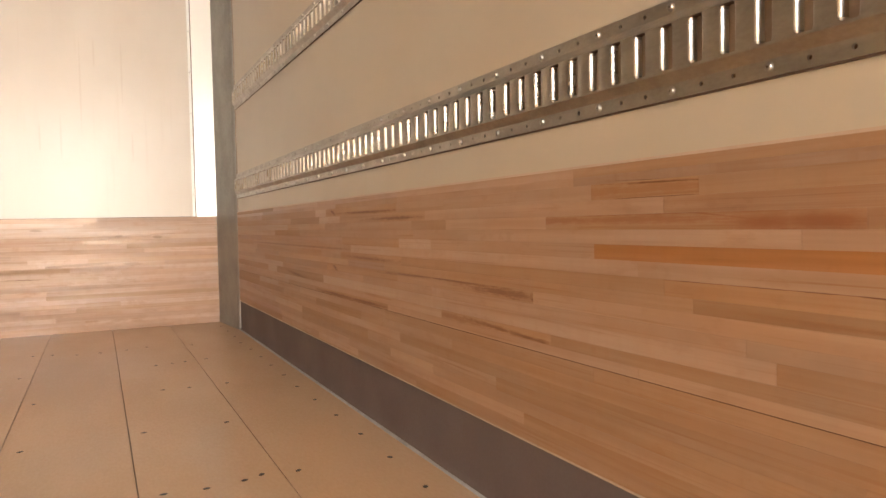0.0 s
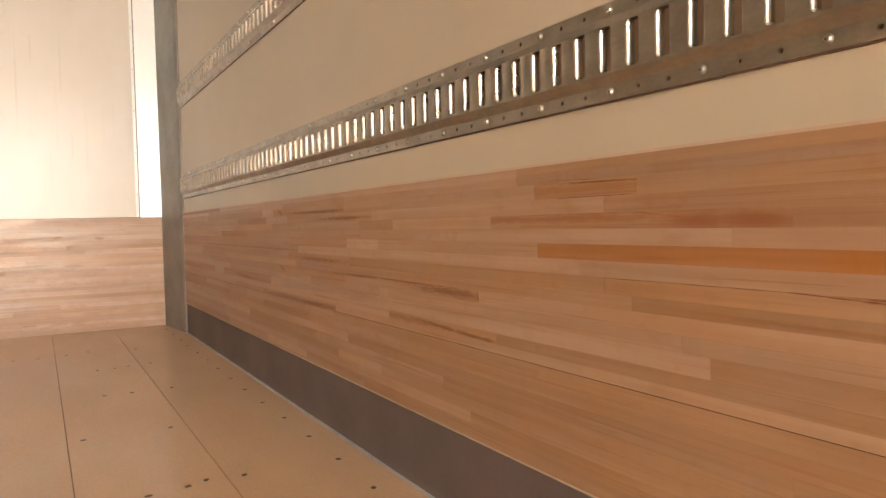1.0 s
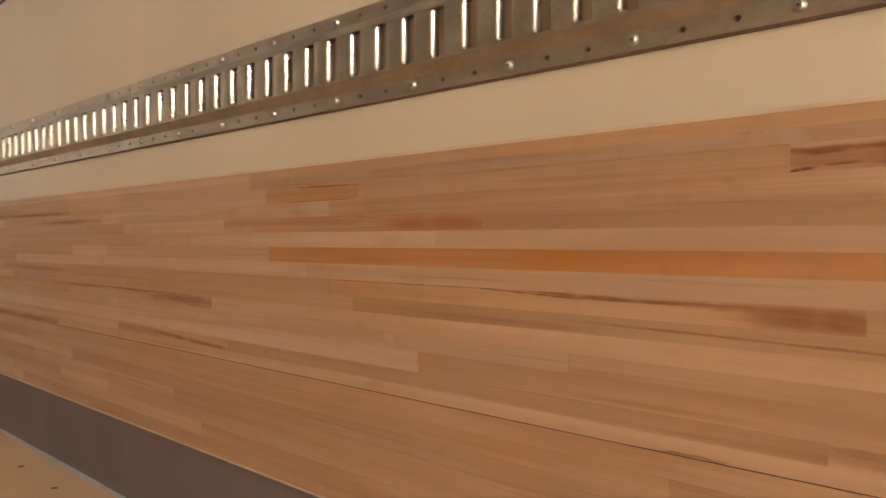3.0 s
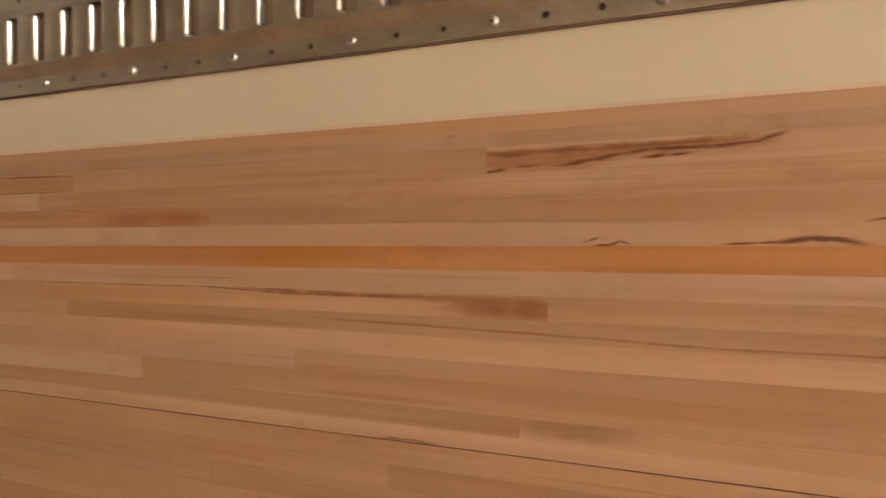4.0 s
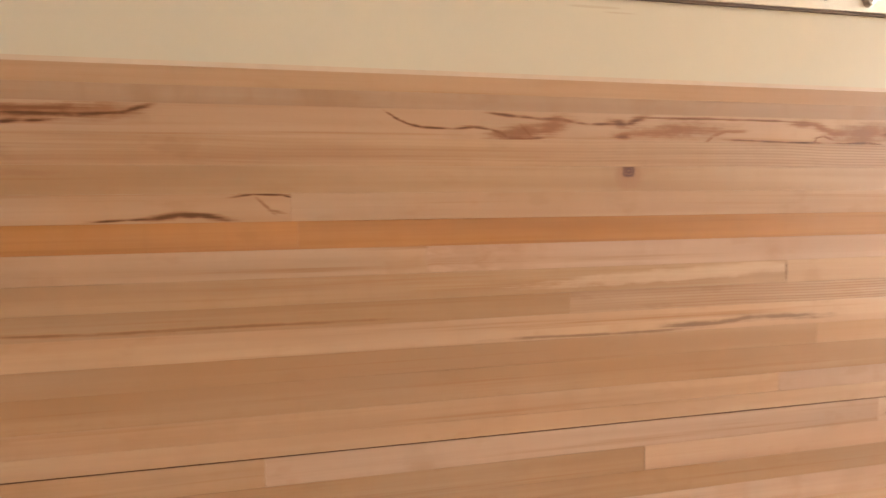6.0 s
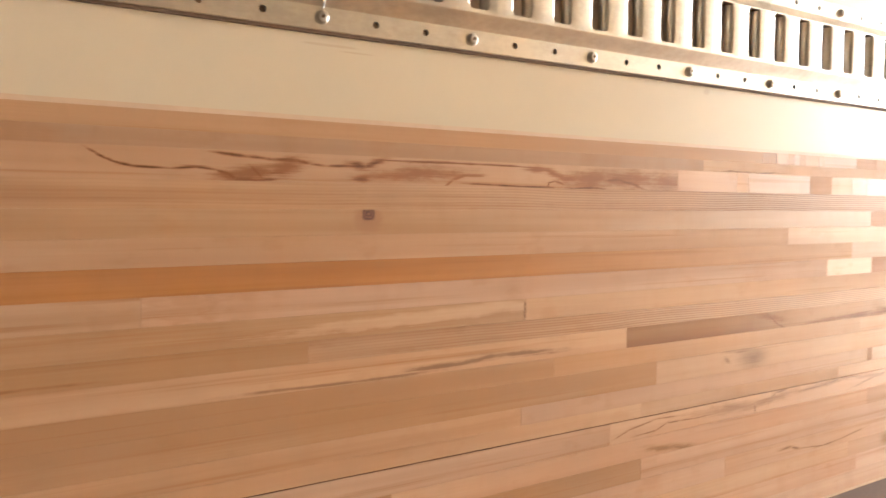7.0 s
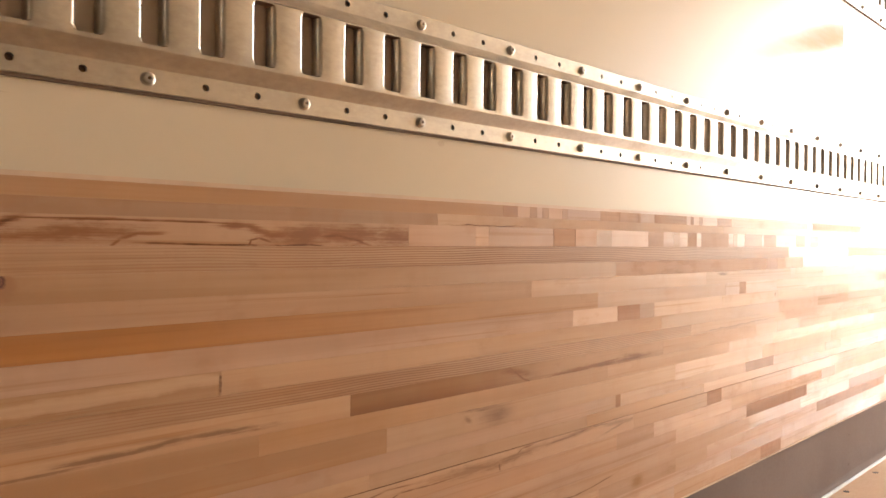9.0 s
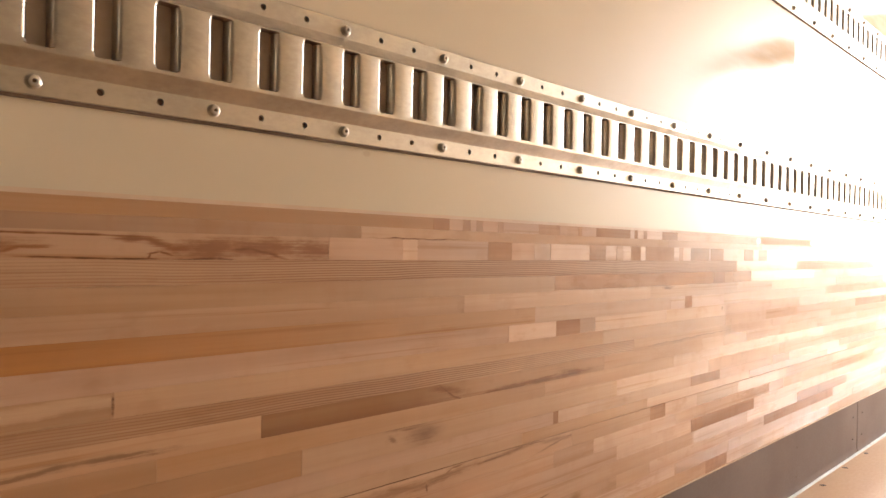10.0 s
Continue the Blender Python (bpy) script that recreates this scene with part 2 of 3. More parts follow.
PINE = wood("lined_pine", (0.61, 0.425, 0.295), (0.47, 0.28, 0.17), vein_tone=(0.29, 0.145, 0.072), lines=0.25, veins=0.5, curl=0.0, rings=0.95)
TONES = {"L": LIGHT, "T": TAN, "P": PINK, "O": ORANGE, "R": RED, "D": DARK, "G": GREY, "N": PINE, "W": WHITE_MAPLE, "U": DEEP_TAN, "C": CURLY, "o": FADING_ORANGE, "d": SHADED}


def panel_white():
    m, n, l, b = nodes_of("wall_panel_white", 0.22, 0.0, 0.2, 0.1)
    pos = n.new("ShaderNodeNewGeometry").outputs["Position"]
    broad = noise_at(n, l, pos, 1.6, 3.0)
    fine = noise_at(n, l, pos, 70.0, 3.0)
    sep = n.new("ShaderNodeSeparateXYZ")
    l.new(pos, sep.inputs[0])
    c = blend(n, l, spread(n, l, broad, 0.3, 0.7), (0.585, 0.518, 0.405), (0.55, 0.478, 0.367))
    # a dull smear that ends at a panel joint
    dz = math_node(n, l, "SUBTRACT", sep.outputs[2], math_node(n, l, "ADD", math_node(n, l, "MULTIPLY", sep.outputs[0], 0.275), 0.303))
    dz = math_node(n, l, "ABSOLUTE", math_node(n, l, "ADD", dz, math_node(n, l, "MULTIPLY", math_node(n, l, "SUBTRACT", broad, 0.5), 0.12)))
    smear = spread(n, l, dz, 0.008, 0.06, 1.0, 0.0)
    inside = math_node(n, l, "MULTIPLY", spread(n, l, sep.outputs[0], 2.1, 2.85), spread(n, l, sep.outputs[0], 2.915, 2.935, 1.0, 0.0))
    far_dz = math_node(n, l, "ABSOLUTE", math_node(n, l, "SUBTRACT", sep.outputs[2], math_node(n, l, "ADD", math_node(n, l, "MULTIPLY", sep.outputs[0], 0.27), 0.354)))
    far = math_node(n, l, "MULTIPLY", spread(n, l, far_dz, 0.03, 0.055, 1.0, 0.0), spread(n, l, sep.outputs[0], 3.46, 3.52))
    smear = math_node(n, l, "MAXIMUM", math_node(n, l, "MULTIPLY", smear, inside), math_node(n, l, "MULTIPLY", far, spread(n, l, sep.outputs[0], 4.15, 4.2, 1.0, 0.0)))
    rubbed = noise_at(n, l, pos, 1.0, 4.0, 0.65, (9.0, 1.0, 60.0))
    smear = math_node(n, l, "MULTIPLY", smear, spread(n, l, rubbed, 0.3, 0.7, 0.30, 0.52))
    c = blend(n, l, smear, c, (0.52, 0.37, 0.22))
    for x, z, hx, hz in ((1.56, 0.700, 0.006, 0.004), (1.075, 0.698, 0.03, 0.0015), (1.10, 0.694, 0.02, 0.001)):
        ex = math_node(n, l, "MULTIPLY", math_node(n, l, "SUBTRACT", sep.outputs[0], x), 1.0 / hx)
        ez = math_node(n, l, "MULTIPLY", math_node(n, l, "SUBTRACT", sep.outputs[2], z), 1.0 / hz)
        d2 = math_node(n, l, "ADD", math_node(n, l, "ADD", math_node(n, l, "MULTIPLY", ex, ex), math_node(n, l, "MULTIPLY", ez, ez)), fine)
        c = blend(n, l, spread(n, l, d2, 0.8, 1.6, 0.35, 0.0), c, (0.40, 0.29, 0.19))
    l.new(c, b.inputs["Base Color"])
    l.new(spread(n, l, smear, 0.0, 0.55, 0.36, 0.7), b.inputs["Roughness"])
    l.new(spread(n, l, smear, 0.0, 0.5, 0.1, 0.0), b.inputs["Coat Weight"])
    l.new(spread(n, l, smear, 0.0, 0.5, 0.34, 0.1), b.inputs["Specular IOR Level"])
    relief(n, l, b, fine, 0.05, 0.0005)
    return m


def plain(name, colour, other, rough, metal=0.0, scale=6.0, grain=90.0, bump=0.1, coat=0.0, stretch=(1, 1, 1)):
    m, n, l, b = nodes_of(name, rough, metal, coat)
    pos = n.new("ShaderNodeNewGeometry").outputs["Position"]
    broad, fine = noise_at(n, l, pos, scale, 4.0, 0.55, stretch), noise_at(n, l, pos, grain, 4.0, 0.6, stretch)
    mixed = math_node(n, l, "ADD", math_node(n, l, "MULTIPLY", broad, 0.65), math_node(n, l, "MULTIPLY", fine, 0.35))
    l.new(blend(n, l, spread(n, l, mixed, 0.35, 0.65), colour, other), b.inputs["Base Color"])
    l.new(spread(n, l, mixed, 0.3, 0.7, rough * 0.85, min(1.0, rough * 1.2)), b.inputs["Roughness"])
    relief(n, l, b, fine, bump, 0.0008)
    return m


def nose_white():
    """Front panel with faint vertical rub marks."""
    m, n, l, b = nodes_of("nose_panel_white", 0.36, 0.0, 0.16, 0.18)
    pos = n.new("ShaderNodeNewGeometry").outputs["Position"]
    broad, fine = noise_at(n, l, pos, 2.0, 3.0, 0.55, (1, 1.4, 0.7)), noise_at(n, l, pos, 40.0, 3.0)
    sep = n.new("ShaderNodeSeparateXYZ")
    l.new(pos, sep.inputs[0])
    c = blend(n, l, spread(n, l, broad, 0.3, 0.7), (0.64, 0.57, 0.487), (0.605, 0.53, 0.447))
    rub = spread(n, l, noise_at(n, l, pos, 1.0, 4.0, 0.6, (1.0, 34.0, 1.3)), 0.58, 0.72, 0.0, 0.14)
    c = blend(n, l, rub, c, (0.50, 0.40, 0.31))
    for y, z, hz in ((-0.757, 1.36, 0.31), (-0.861, 1.06, 0.15), (-0.963, 1.06, 0.1), (-0.545, 1.44, 0.22), (-0.685, 1.54, 0.1), (-0.50, 1.02, 0.1)):
        ey = math_node(n, l, "MULTIPLY", math_node(n, l, "SUBTRACT", sep.outputs[1], y), 1.0 / 0.006)
        ez = math_node(n, l, "MULTIPLY", math_node(n, l, "SUBTRACT", sep.outputs[2], z), 1.0 / hz)
        d2 = math_node(n, l, "ADD", math_node(n, l, "ADD", math_node(n, l, "MULTIPLY", ey, ey), math_node(n, l, "MULTIPLY", ez, ez)), fine)
        c = blend(n, l, spread(n, l, d2, 0.6, 1.5, 0.24, 0.0), c, (0.45, 0.34, 0.25))
    l.new(c, b.inputs["Base Color"])
    relief(n, l, b, math_node(n, l, "ADD", fine, math_node(n, l, "MULTIPLY", noise_at(n, l, pos, 1.0, 2.0, 0.5, (1, 2.2, 9.0)), 6.0)), 0.12, 0.004)
    return m


PANEL = panel_white()
GALV = plain("galvanised_steel", (0.46, 0.43, 0.38), (0.37, 0.34, 0.295), 0.34, 1.0, 22.0, 150.0, 0.015, stretch=(0.7, 1, 1.3))
LIT_EDGE_STEEL = plain("lit_edge_steel", (0.66, 0.63, 0.58), (0.58, 0.55, 0.50), 0.27, 1.0, 6.0, 20.0, 0.0)
DULL_BROWN = plain("dull_brown", (0.33, 0.26, 0.20), (0.26, 0.20, 0.15), 0.7)
BOLT = plain("zinc_bolt", (0.46, 0.44, 0.40), (0.37, 0.35, 0.32), 0.40, 1.0, 60.0, 300.0, 0.03)
POST = plain("corner_post_grey", (0.30, 0.29, 0.26), (0.25, 0.24, 0.215), 0.45, 0.3, 5.0, 60.0, 0.08)
RAIL = plain("base_rail_grey", (0.168, 0.131, 0.120), (0.159, 0.124, 0.113), 0.72, 0.0, 4.0, 150.0, 0.08)
RAIL.node_tree.nodes["Principled BSDF"].inputs["Specular IOR Level"].default_value = 0.25
SEAL = plain("sealant_pale", (0.42, 0.43, 0.43), (0.33, 0.34, 0.345), 0.55, 0.0, 12.0, 90.0, 0.2)
FLOOR = plain("floor_board_tan", (0.60, 0.41, 0.25), (0.55, 0.365, 0.215), 0.42, 0.0, 3.0, 140.0, 0.12, coat=0.35, stretch=(0.4, 1, 1))
JOINT_AND_SHADE = plain("joint_and_shade_dark", (0.13, 0.08, 0.05), (0.09, 0.055, 0.035), 0.8)
SCREW = plain("screw_dark", (0.05, 0.04, 0.035), (0.03, 0.025, 0.02), 0.4, 0.8)
CEILING = plain("roof_sheet_white", (0.78, 0.76, 0.72), (0.72, 0.70, 0.66), 0.5)
YARD = plain("yard_concrete", (0.42, 0.40, 0.36), (0.34, 0.32, 0.29), 0.85, 0.0, 0.8, 20.0, 0.3)
NOSE_PANEL = nose_white()


def seam_brown():
    """Open joint, dark and hollow in the middle, filled with brown dust towards the rear."""
    m, n, l, b = nodes_of("seam_brown", 0.85)
    pos = n.new("ShaderNodeNewGeometry").outputs["Position"]
    sep = n.new("ShaderNodeSeparateXYZ")
    l.new(pos, sep.inputs[0])
    dust = noise_at(n, l, pos, 1.0, 4.0, 0.6, (6.0, 1.0, 1.0))
    filled = math_node(n, l, "ADD", spread(n, l, sep.outputs[0], 1.45, 1.95, 0.0, 0.85), spread(n, l, dust, 0.45, 0.7, -0.1, 0.3), True)
    l.new(blend(n, l, filled, (0.10, 0.045, 0.022), (0.44, 0.27, 0.17)), b.inputs["Base Color"])
    b.inputs["Specular IOR Level"].default_value = 0.1
    return m


SEAM = seam_brown()
CAULK_AND_LIT_EDGE = plain("caulk_and_lit_edge_cream", (0.60, 0.46, 0.34), (0.53, 0.39, 0.28), 0.5, 0.0, 9.0, 60.0, 0.1)
WHITE = plain("white_trim", (0.92, 0.91, 0.87), (0.89, 0.88, 0.84), 0.2, 0.0, 3.0, 60.0, 0.03)


# ---- mesh helpers ----
def mesh_of(name, verts, faces, material, smooth=False):
    me = bpy.data.meshes.new(name)
    me.from_pydata(verts, [], faces)
    me.materials.append(material)
    if smooth:
        me.polygons.foreach_set("use_smooth", [True] * len(me.polygons))
    me.update()
    return me


def box_data(x0, x1, y0, y1, z0, z1, c=0.0):
    """A box; c: chamfer of the four edges round the side that faces -y."""
    v = [(x0, y1, z0), (x1, y1, z0), (x1, y1, z1), (x0, y1, z1), (x0, y0 + c, z0), (x1, y0 + c, z0), (x1, y0 + c, z1), (x0, y0 + c, z1)]
    f = [(0, 3, 2, 1), (0, 1, 5, 4), (1, 2, 6, 5), (2, 3, 7, 6), (3, 0, 4, 7)]
    if c:
        v += [(x0 + c, y0, z0 + c), (x1 - c, y0, z0 + c), (x1 - c, y0, z1 - c), (x0 + c, y0, z1 - c)]
        f += [(4, 5, 9, 8), (5, 6, 10, 9), (6, 7, 11, 10), (7, 4, 8, 11), (8, 9, 10, 11)]
    else:
        f.append((4, 5, 6, 7))
    return v, f


def block(name, x0, x1, y0, y1, z0, z1, material, parent=None, bevel=0.0, label=""):
    bm = bmesh.new()
    bmesh.ops.create_cube(bm, size=1.0, matrix=Matrix.Translation(((x0 + x1) / 2, (y0 + y1) / 2, (z0 + z1) / 2)) @ Matrix.Diagonal((x1 - x0, y1 - y0, z1 - z0, 1)))
    if bevel:
        bmesh.ops.bevel(bm, geom=bm.edges[:], offset=bevel, segments=2, affect="EDGES")
    return part(name, bm, material, parent, label)


def part(name, bm, material, parent=None, label=""):
    me = bpy.data.meshes.new(name)
    bm.to_mesh(me)
    bm.free()
    me.materials.append(material)
    ob = new(name, me)
    if parent is not None:
        ob.parent = parent
    if label:
        ob["label"] = label
    return ob


def structure(ob, label, category):
    return tagged(ob, label, category, kind="structure")


# ---- the shell ----
structure(block("wall_side", NOSE - 0.1, REAR, 0.004, 0.06, -0.1, CEIL, PANEL), "off-white smooth glossy side wall lining panel", "wall")
structure(block("wall_opposite", NOSE - 0.1, REAR, FAR_SIDE - 0.06, FAR_SIDE, -0.1, CEIL, PANEL), "off-white smooth opposite side wall lining", "wall")
structure(block("wall_nose", NOSE - 0.06, NOSE, FAR_SIDE, 0.004, -0.1, CEIL, NOSE_PANEL), "off-white front wall panel above the wooden liner", "wall")
structure(block("ceiling", NOSE - 0.1, REAR, FAR_SIDE - 0.06, 0.06, CEIL, CEIL + 0.05, CEILING), "plain white roof sheet over the cargo space", "ceiling")
structure(block("floor", NOSE - 0.1, REAR, FAR_SIDE - 0.06, 0.06, DECK - 0.12, DECK - 0.012, JOINT_AND_SHADE), "dark subfloor showing in the board joints", "floor")
structure(block("ground", -60, 60, -60, 60, -1.4, -1.2, YARD), "pale concrete yard outside the trailer", "ground")

# floor boards, 0.305 m wide, along the trailer
edge = 0.004
boards = bpy.data.objects["floor"]
while edge > FAR_SIDE:
    far = max(edge - (0.339 if edge > 0 else 0.305), FAR_SIDE)
    bm = bmesh.new()
    bmesh.ops.create_cube(bm, size=1.0, matrix=Matrix.Translation(((NOSE + REAR) / 2, (edge + far) / 2, DECK - 0.006)) @ Matrix.Diagonal((REAR - NOSE, edge - far - 0.0024, 0.012, 1)))
    part("floor_board", bm, FLOOR, boards)
    edge = far

# ---- base rail along the side wall and its sealant ----
RAIL_TOP = 0.147
rail = structure(new("base_rail"), "dark grey painted metal base rail between liner and floor", "trim")
for a, b in ((POST_END - 0.015, 0.62), (0.622, 3.525), (3.531, REAR)):
    bm = bmesh.new()
    profile = [(0.004, DECK), (-0.003, DECK), (-0.002, DECK + 0.006), (0.0, DECK + 0.012), (0.001, DECK + 0.020), (0.001, RAIL_TOP), (0.004, RAIL_TOP)]
    ring = [[bm.verts.new((x, y, z)) for y, z in profile] for x in (a, b)]
    for i in range(len(profile)):
        j = (i + 1) % len(profile)
        bm.faces.new((ring[0][i], ring[0][j], ring[1][j], ring[1][i]))
    bm.faces.new(ring[0]), bm.faces.new(ring[1][::-1])
    part("rail_length", bm, RAIL, rail)
for a, b in ((0.6195, 0.6225), (3.525, 3.531)):
    block("joint_gap", a, b, 0.0022, 0.0036, 0.012, RAIL_TOP - 0.002, SCREW, rail, label="dark open joint")
for x, z in ((3.480, 0.098), (3.580, 0.098), (3.480, 0.030), (3.580, 0.030), (2.989, 0.099), (2.989, 0.022), (0.588, 0.095), (0.655, 0.095)):
    bm = bmesh.new()
    bmesh.ops.create_uvsphere(bm, u_segments=8, v_segments=6, radius=0.0026, matrix=Matrix.Translation((x, 0.0005, z)) @ Matrix.Diagonal((1, 0.6, 1, 1)))
    part("rivet", bm, SCREW if x > 3 else RAIL, rail)
bm = bmesh.new()
xs = np.linspace(POST_END - 0.035, REAR, 90)
rings = []
for x in xs:
    w = 0.0047 + 0.0016 * noise.noise((x * 3.0, 0, 0)) + 0.0012 * noise.noise((x * 17.0, 4, 0))
    rings.append([bm.verts.new((x, -0.002 - w * math.sin(a) * 1.3, DECK + w * math.cos(a))) for a in np.linspace(0, math.pi / 2, 5)])
for r, s in zip(rings, rings[1:]):
    for i in range(4):
        bm.faces.new((r[i], s[i], s[i + 1], r[i + 1]))
structure(part("sealant_bead", bm, SEAL), "pale sealant bead between base rail and floor", "trim")

# ---- cargo track ----
PITCH = 0.0508


def track_mesh(x0, count, z0):
    """Slotted steel rail: flanges with a hole at each slot, sloped webs and a raised face whose slots have rolled edges."""
    verts, faces, shade_faces, lit_tabs = [], [], [], []

    def quad(*pts):
        i = len(verts)
        verts.extend((x, y, z + z0) for x, y, z in pts)
        faces.append(tuple(range(i, i + len(pts))))

    face_y, flange, mid = -0.011, 0.020, 0.0665
    low, high = 0.0345, 0.0985
    sz, sw = (0.0372, 0.0972), 0.0128
    web = [(0.004, 0.0), (0.0005, 0.0), (0.0, 0.0006), (0.0, flange), (-0.0012, 0.0222), (-0.0050, 0.0268), (-0.0092, 0.0318), (-0.0105, 0.0333), (face_y, low)]
    roll = [(0.0, 0.0), (0.0012, 0.0003), (0.0024, 0.0012), (0.0034, 0.0028), (0.0046, 0.0058), (0.0054, 0.0090), (0.0056, 0.0108)]
    for k in range(count):
        xc = x0 + k * PITCH
        a, b = xc - PITCH / 2, xc + PITCH / 2
        for (y0, za), (y1, zb) in zip(web, web[1:]):
            for up in (0, 1):
                p, q = (za, zb) if not up else (0.133 - za, 0.133 - zb)
                if zb == flange:
                    lo, hi = min(p, q), max(p, q)
                    cz = 0.011 if not up else 0.122
                    hole = [(xc + 0.0033 * math.cos(t), cz + 0.0033 * math.sin(t)) for t in [math.pi * (2 * i + 1) / 8 for i in range(8)]]
                    outer = [(b, cz + 0.004), (xc + 0.009, hi), (xc - 0.009, hi), (a, cz + 0.004), (a, cz - 0.004), (xc - 0.009, lo), (xc + 0.009, lo), (b, cz - 0.004)]
                    for i in range(8):
                        j = (i + 1) % 8
                        (ox, oz), (px, pz), (hx, hz), (gx, gz) = outer[i], outer[j], hole[j], hole[i]
                        quad((ox, 0.0, oz), (px, 0.0, pz), (hx, 0.0, hz), (gx, 0.0, gz))
                        quad((gx, 0.0, gz), (hx, 0.0, hz), (hx, 0.0037, hz), (gx, 0.0037, gz))
                    quad(*[(x, 0.0037, z) for x, z in hole])
                    shade_faces.append(len(faces) - 1)
                    for cx, c0, ez in ((b, xc + 0.009, hi), (a, xc - 0.009, hi), (a, xc - 0.009, lo), (b, xc + 0.009, lo)):
                        quad((cx, 0.0, ez), (c0, 0.0, ez), (cx, 0.0, cz + (0.004 if ez == hi else -0.004)))
                else:
                    quad((a, y0, p), (b, y0, p), (b, y1, q), (a, y1, q))
        xc += 0.0012
        r = 0.0046
        rim = []
        for cx, cz, t0 in ((xc + sw - r, sz[1] - r, 0), (xc - sw + r, sz[1] - r, 90), (xc - sw + r, sz[0] + r, 180), (xc + sw - r, sz[0] + r, 270)):
            for t in (0, 45, 90):
                rim.append((cx + r * math.cos(radians(t0 + t)), cz + r * math.sin(radians(t0 + t))))
        outer = []
        for i, (x, z) in enumerate(rim):
            q = i // 3
            side = ((b, high), (a, high), (a, low), (b, low))[q]
            outer.append((side[0] if i % 3 in ((0, 1) if q % 2 == 0 else (1, 2)) else x, side[1] if i % 3 in ((1, 2) if q % 2 == 0 else (0, 1)) else z))
        loops = []
        for inward, depth in roll:
            loops.append([(xc + (x - xc) * (1 - inward / sw), face_y + depth, z) for x, z in rim])
        for i in range(12):
            j = (i + 1) % 12
            quad((outer[i][0], face_y, outer[i][1]), (outer[j][0], face_y, outer[j][1]), loops[0][j], loops[0][i])
            for m, o in zip(loops, loops[1:]):
                quad(m[i], m[j], o[j], o[i])
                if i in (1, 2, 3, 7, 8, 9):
                    shade_faces.append(len(faces) - 1)
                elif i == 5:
                    lit_tabs.append(len(faces) - 1)
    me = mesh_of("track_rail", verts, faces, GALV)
    me.materials.append(JOINT_AND_SHADE)
    me.materials.append(LIT_EDGE_STEEL)
    for i in shade_faces:
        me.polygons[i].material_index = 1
    for i in lit_tabs:
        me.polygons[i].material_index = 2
    bm = bmesh.new()
    bm.from_mesh(me)
    bmesh.ops.remove_doubles(bm, verts=bm.verts[:], dist=0.00001)
    bm.to_mesh(me)
    bm.free()
    me.polygons.foreach_set("use_smooth", [True] * len(me.polygons))
    me.set_sharp_from_angle(angle=radians(38))
    return me


def bolt_mesh():
    """Flanged collar with a domed head and a small dark recess."""
    outline = [(0.0064, 0.0), (0.0064, -0.0010), (0.0054, -0.0016), (0.0051, -0.0032), (0.0045, -0.0042), (0.0036, -0.0047), (0.0018, -0.0046), (0.0015, -0.0036)]
    verts, faces, n = [], [], 14
    for r, y in outline:
        verts += [(r * math.cos(2 * math.pi * k / n), y, r * math.sin(2 * math.pi * k / n)) for k in range(n)]
    for q in range(len(outline) - 1):
        faces += [(q * n + k, q * n + (k + 1) % n, (q + 1) * n + (k + 1) % n, (q + 1) * n + k) for k in range(n)]
    faces.append(tuple(range((len(outline) - 1) * n, len(outline) * n)))
    me = mesh_of("bolt", verts, faces, BOLT, True)
    me.materials.append(JOINT_AND_SHADE)
    me.polygons[len(faces) - 1].material_index = 1
    me.set_sharp_from_angle(angle=radians(42))
    return me


BOLT_MESH = bolt_mesh()
FIRST = -67
COUNT = 243


def cargo_track(z0, label):
    holder = tagged(new("cargo_track"), label, "cargo track", group="cargo tracks on the side wall")
    rail_ob = new("track_rail", track_mesh(FIRST * PITCH, COUNT, z0))
    rail_ob.parent = holder
    a, b = (FIRST - 0.5) * PITCH, (FIRST + COUNT - 0.5) * PITCH
    block("gasket", a, b, 0.0012, 0.0041, z0 - 0.0028, z0 + 0.002, JOINT_AND_SHADE, holder, label="dark strip for the shadow under the rail's edge")
    block("track_backing", a, b, 0.0005, 0.0039, z0 + 0.032, z0 + 0.101, DULL_BROWN, holder, label="strip behind the slots, brown for the shade on the wall")
    for k in range(FIRST, FIRST + COUNT):
        if k % 3 == 0:
            for z in (0.011, 0.122):
                b = new("bolt", BOLT_MESH)
                b.parent = holder
                b.matrix_basis = pose(k * PITCH, 0, z0 + z, 0, (k * 37 + int(z * 1000)) % 60, 0)
    return holder


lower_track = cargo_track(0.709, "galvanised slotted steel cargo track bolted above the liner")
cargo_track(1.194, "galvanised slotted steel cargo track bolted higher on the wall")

bm = bmesh.new()
bmesh.ops.create_cone(bm, cap_ends=True, segments=6, radius1=0.0008, radius2=0.0005, depth=0.011, matrix=pose(1.0675, -0.005, 0.732, 18, 6, 0))
part("wire_end", bm, BOLT, lower_track, "short bent wire end beside a bolt")

# ---- nose corner: post, trim strip ----
post = structure(new("corner_post"), "grey metal corner post from floor to roof", "post")
bm = bmesh.new()
plan = [(NOSE, -0.050), (NOSE + 0.018, -0.050), (POST_END - 0.030, -0.012), (POST_END + 0.006, -0.0032), (POST_END + 0.006, 0.004), (NOSE, 0.004)]
ring = [[bm.verts.new((x, y, z)) for x, y in plan] for z in (DECK, CEIL)]
for i in range(len(plan)):
    j = (i + 1) % len(plan)
    bm.faces.new((ring[0][i], ring[0][j], ring[1][j], ring[1][i]))
bm.faces.new(ring[0]), bm.faces.new(ring[1][::-1])
part("post_body", bm, POST, post)
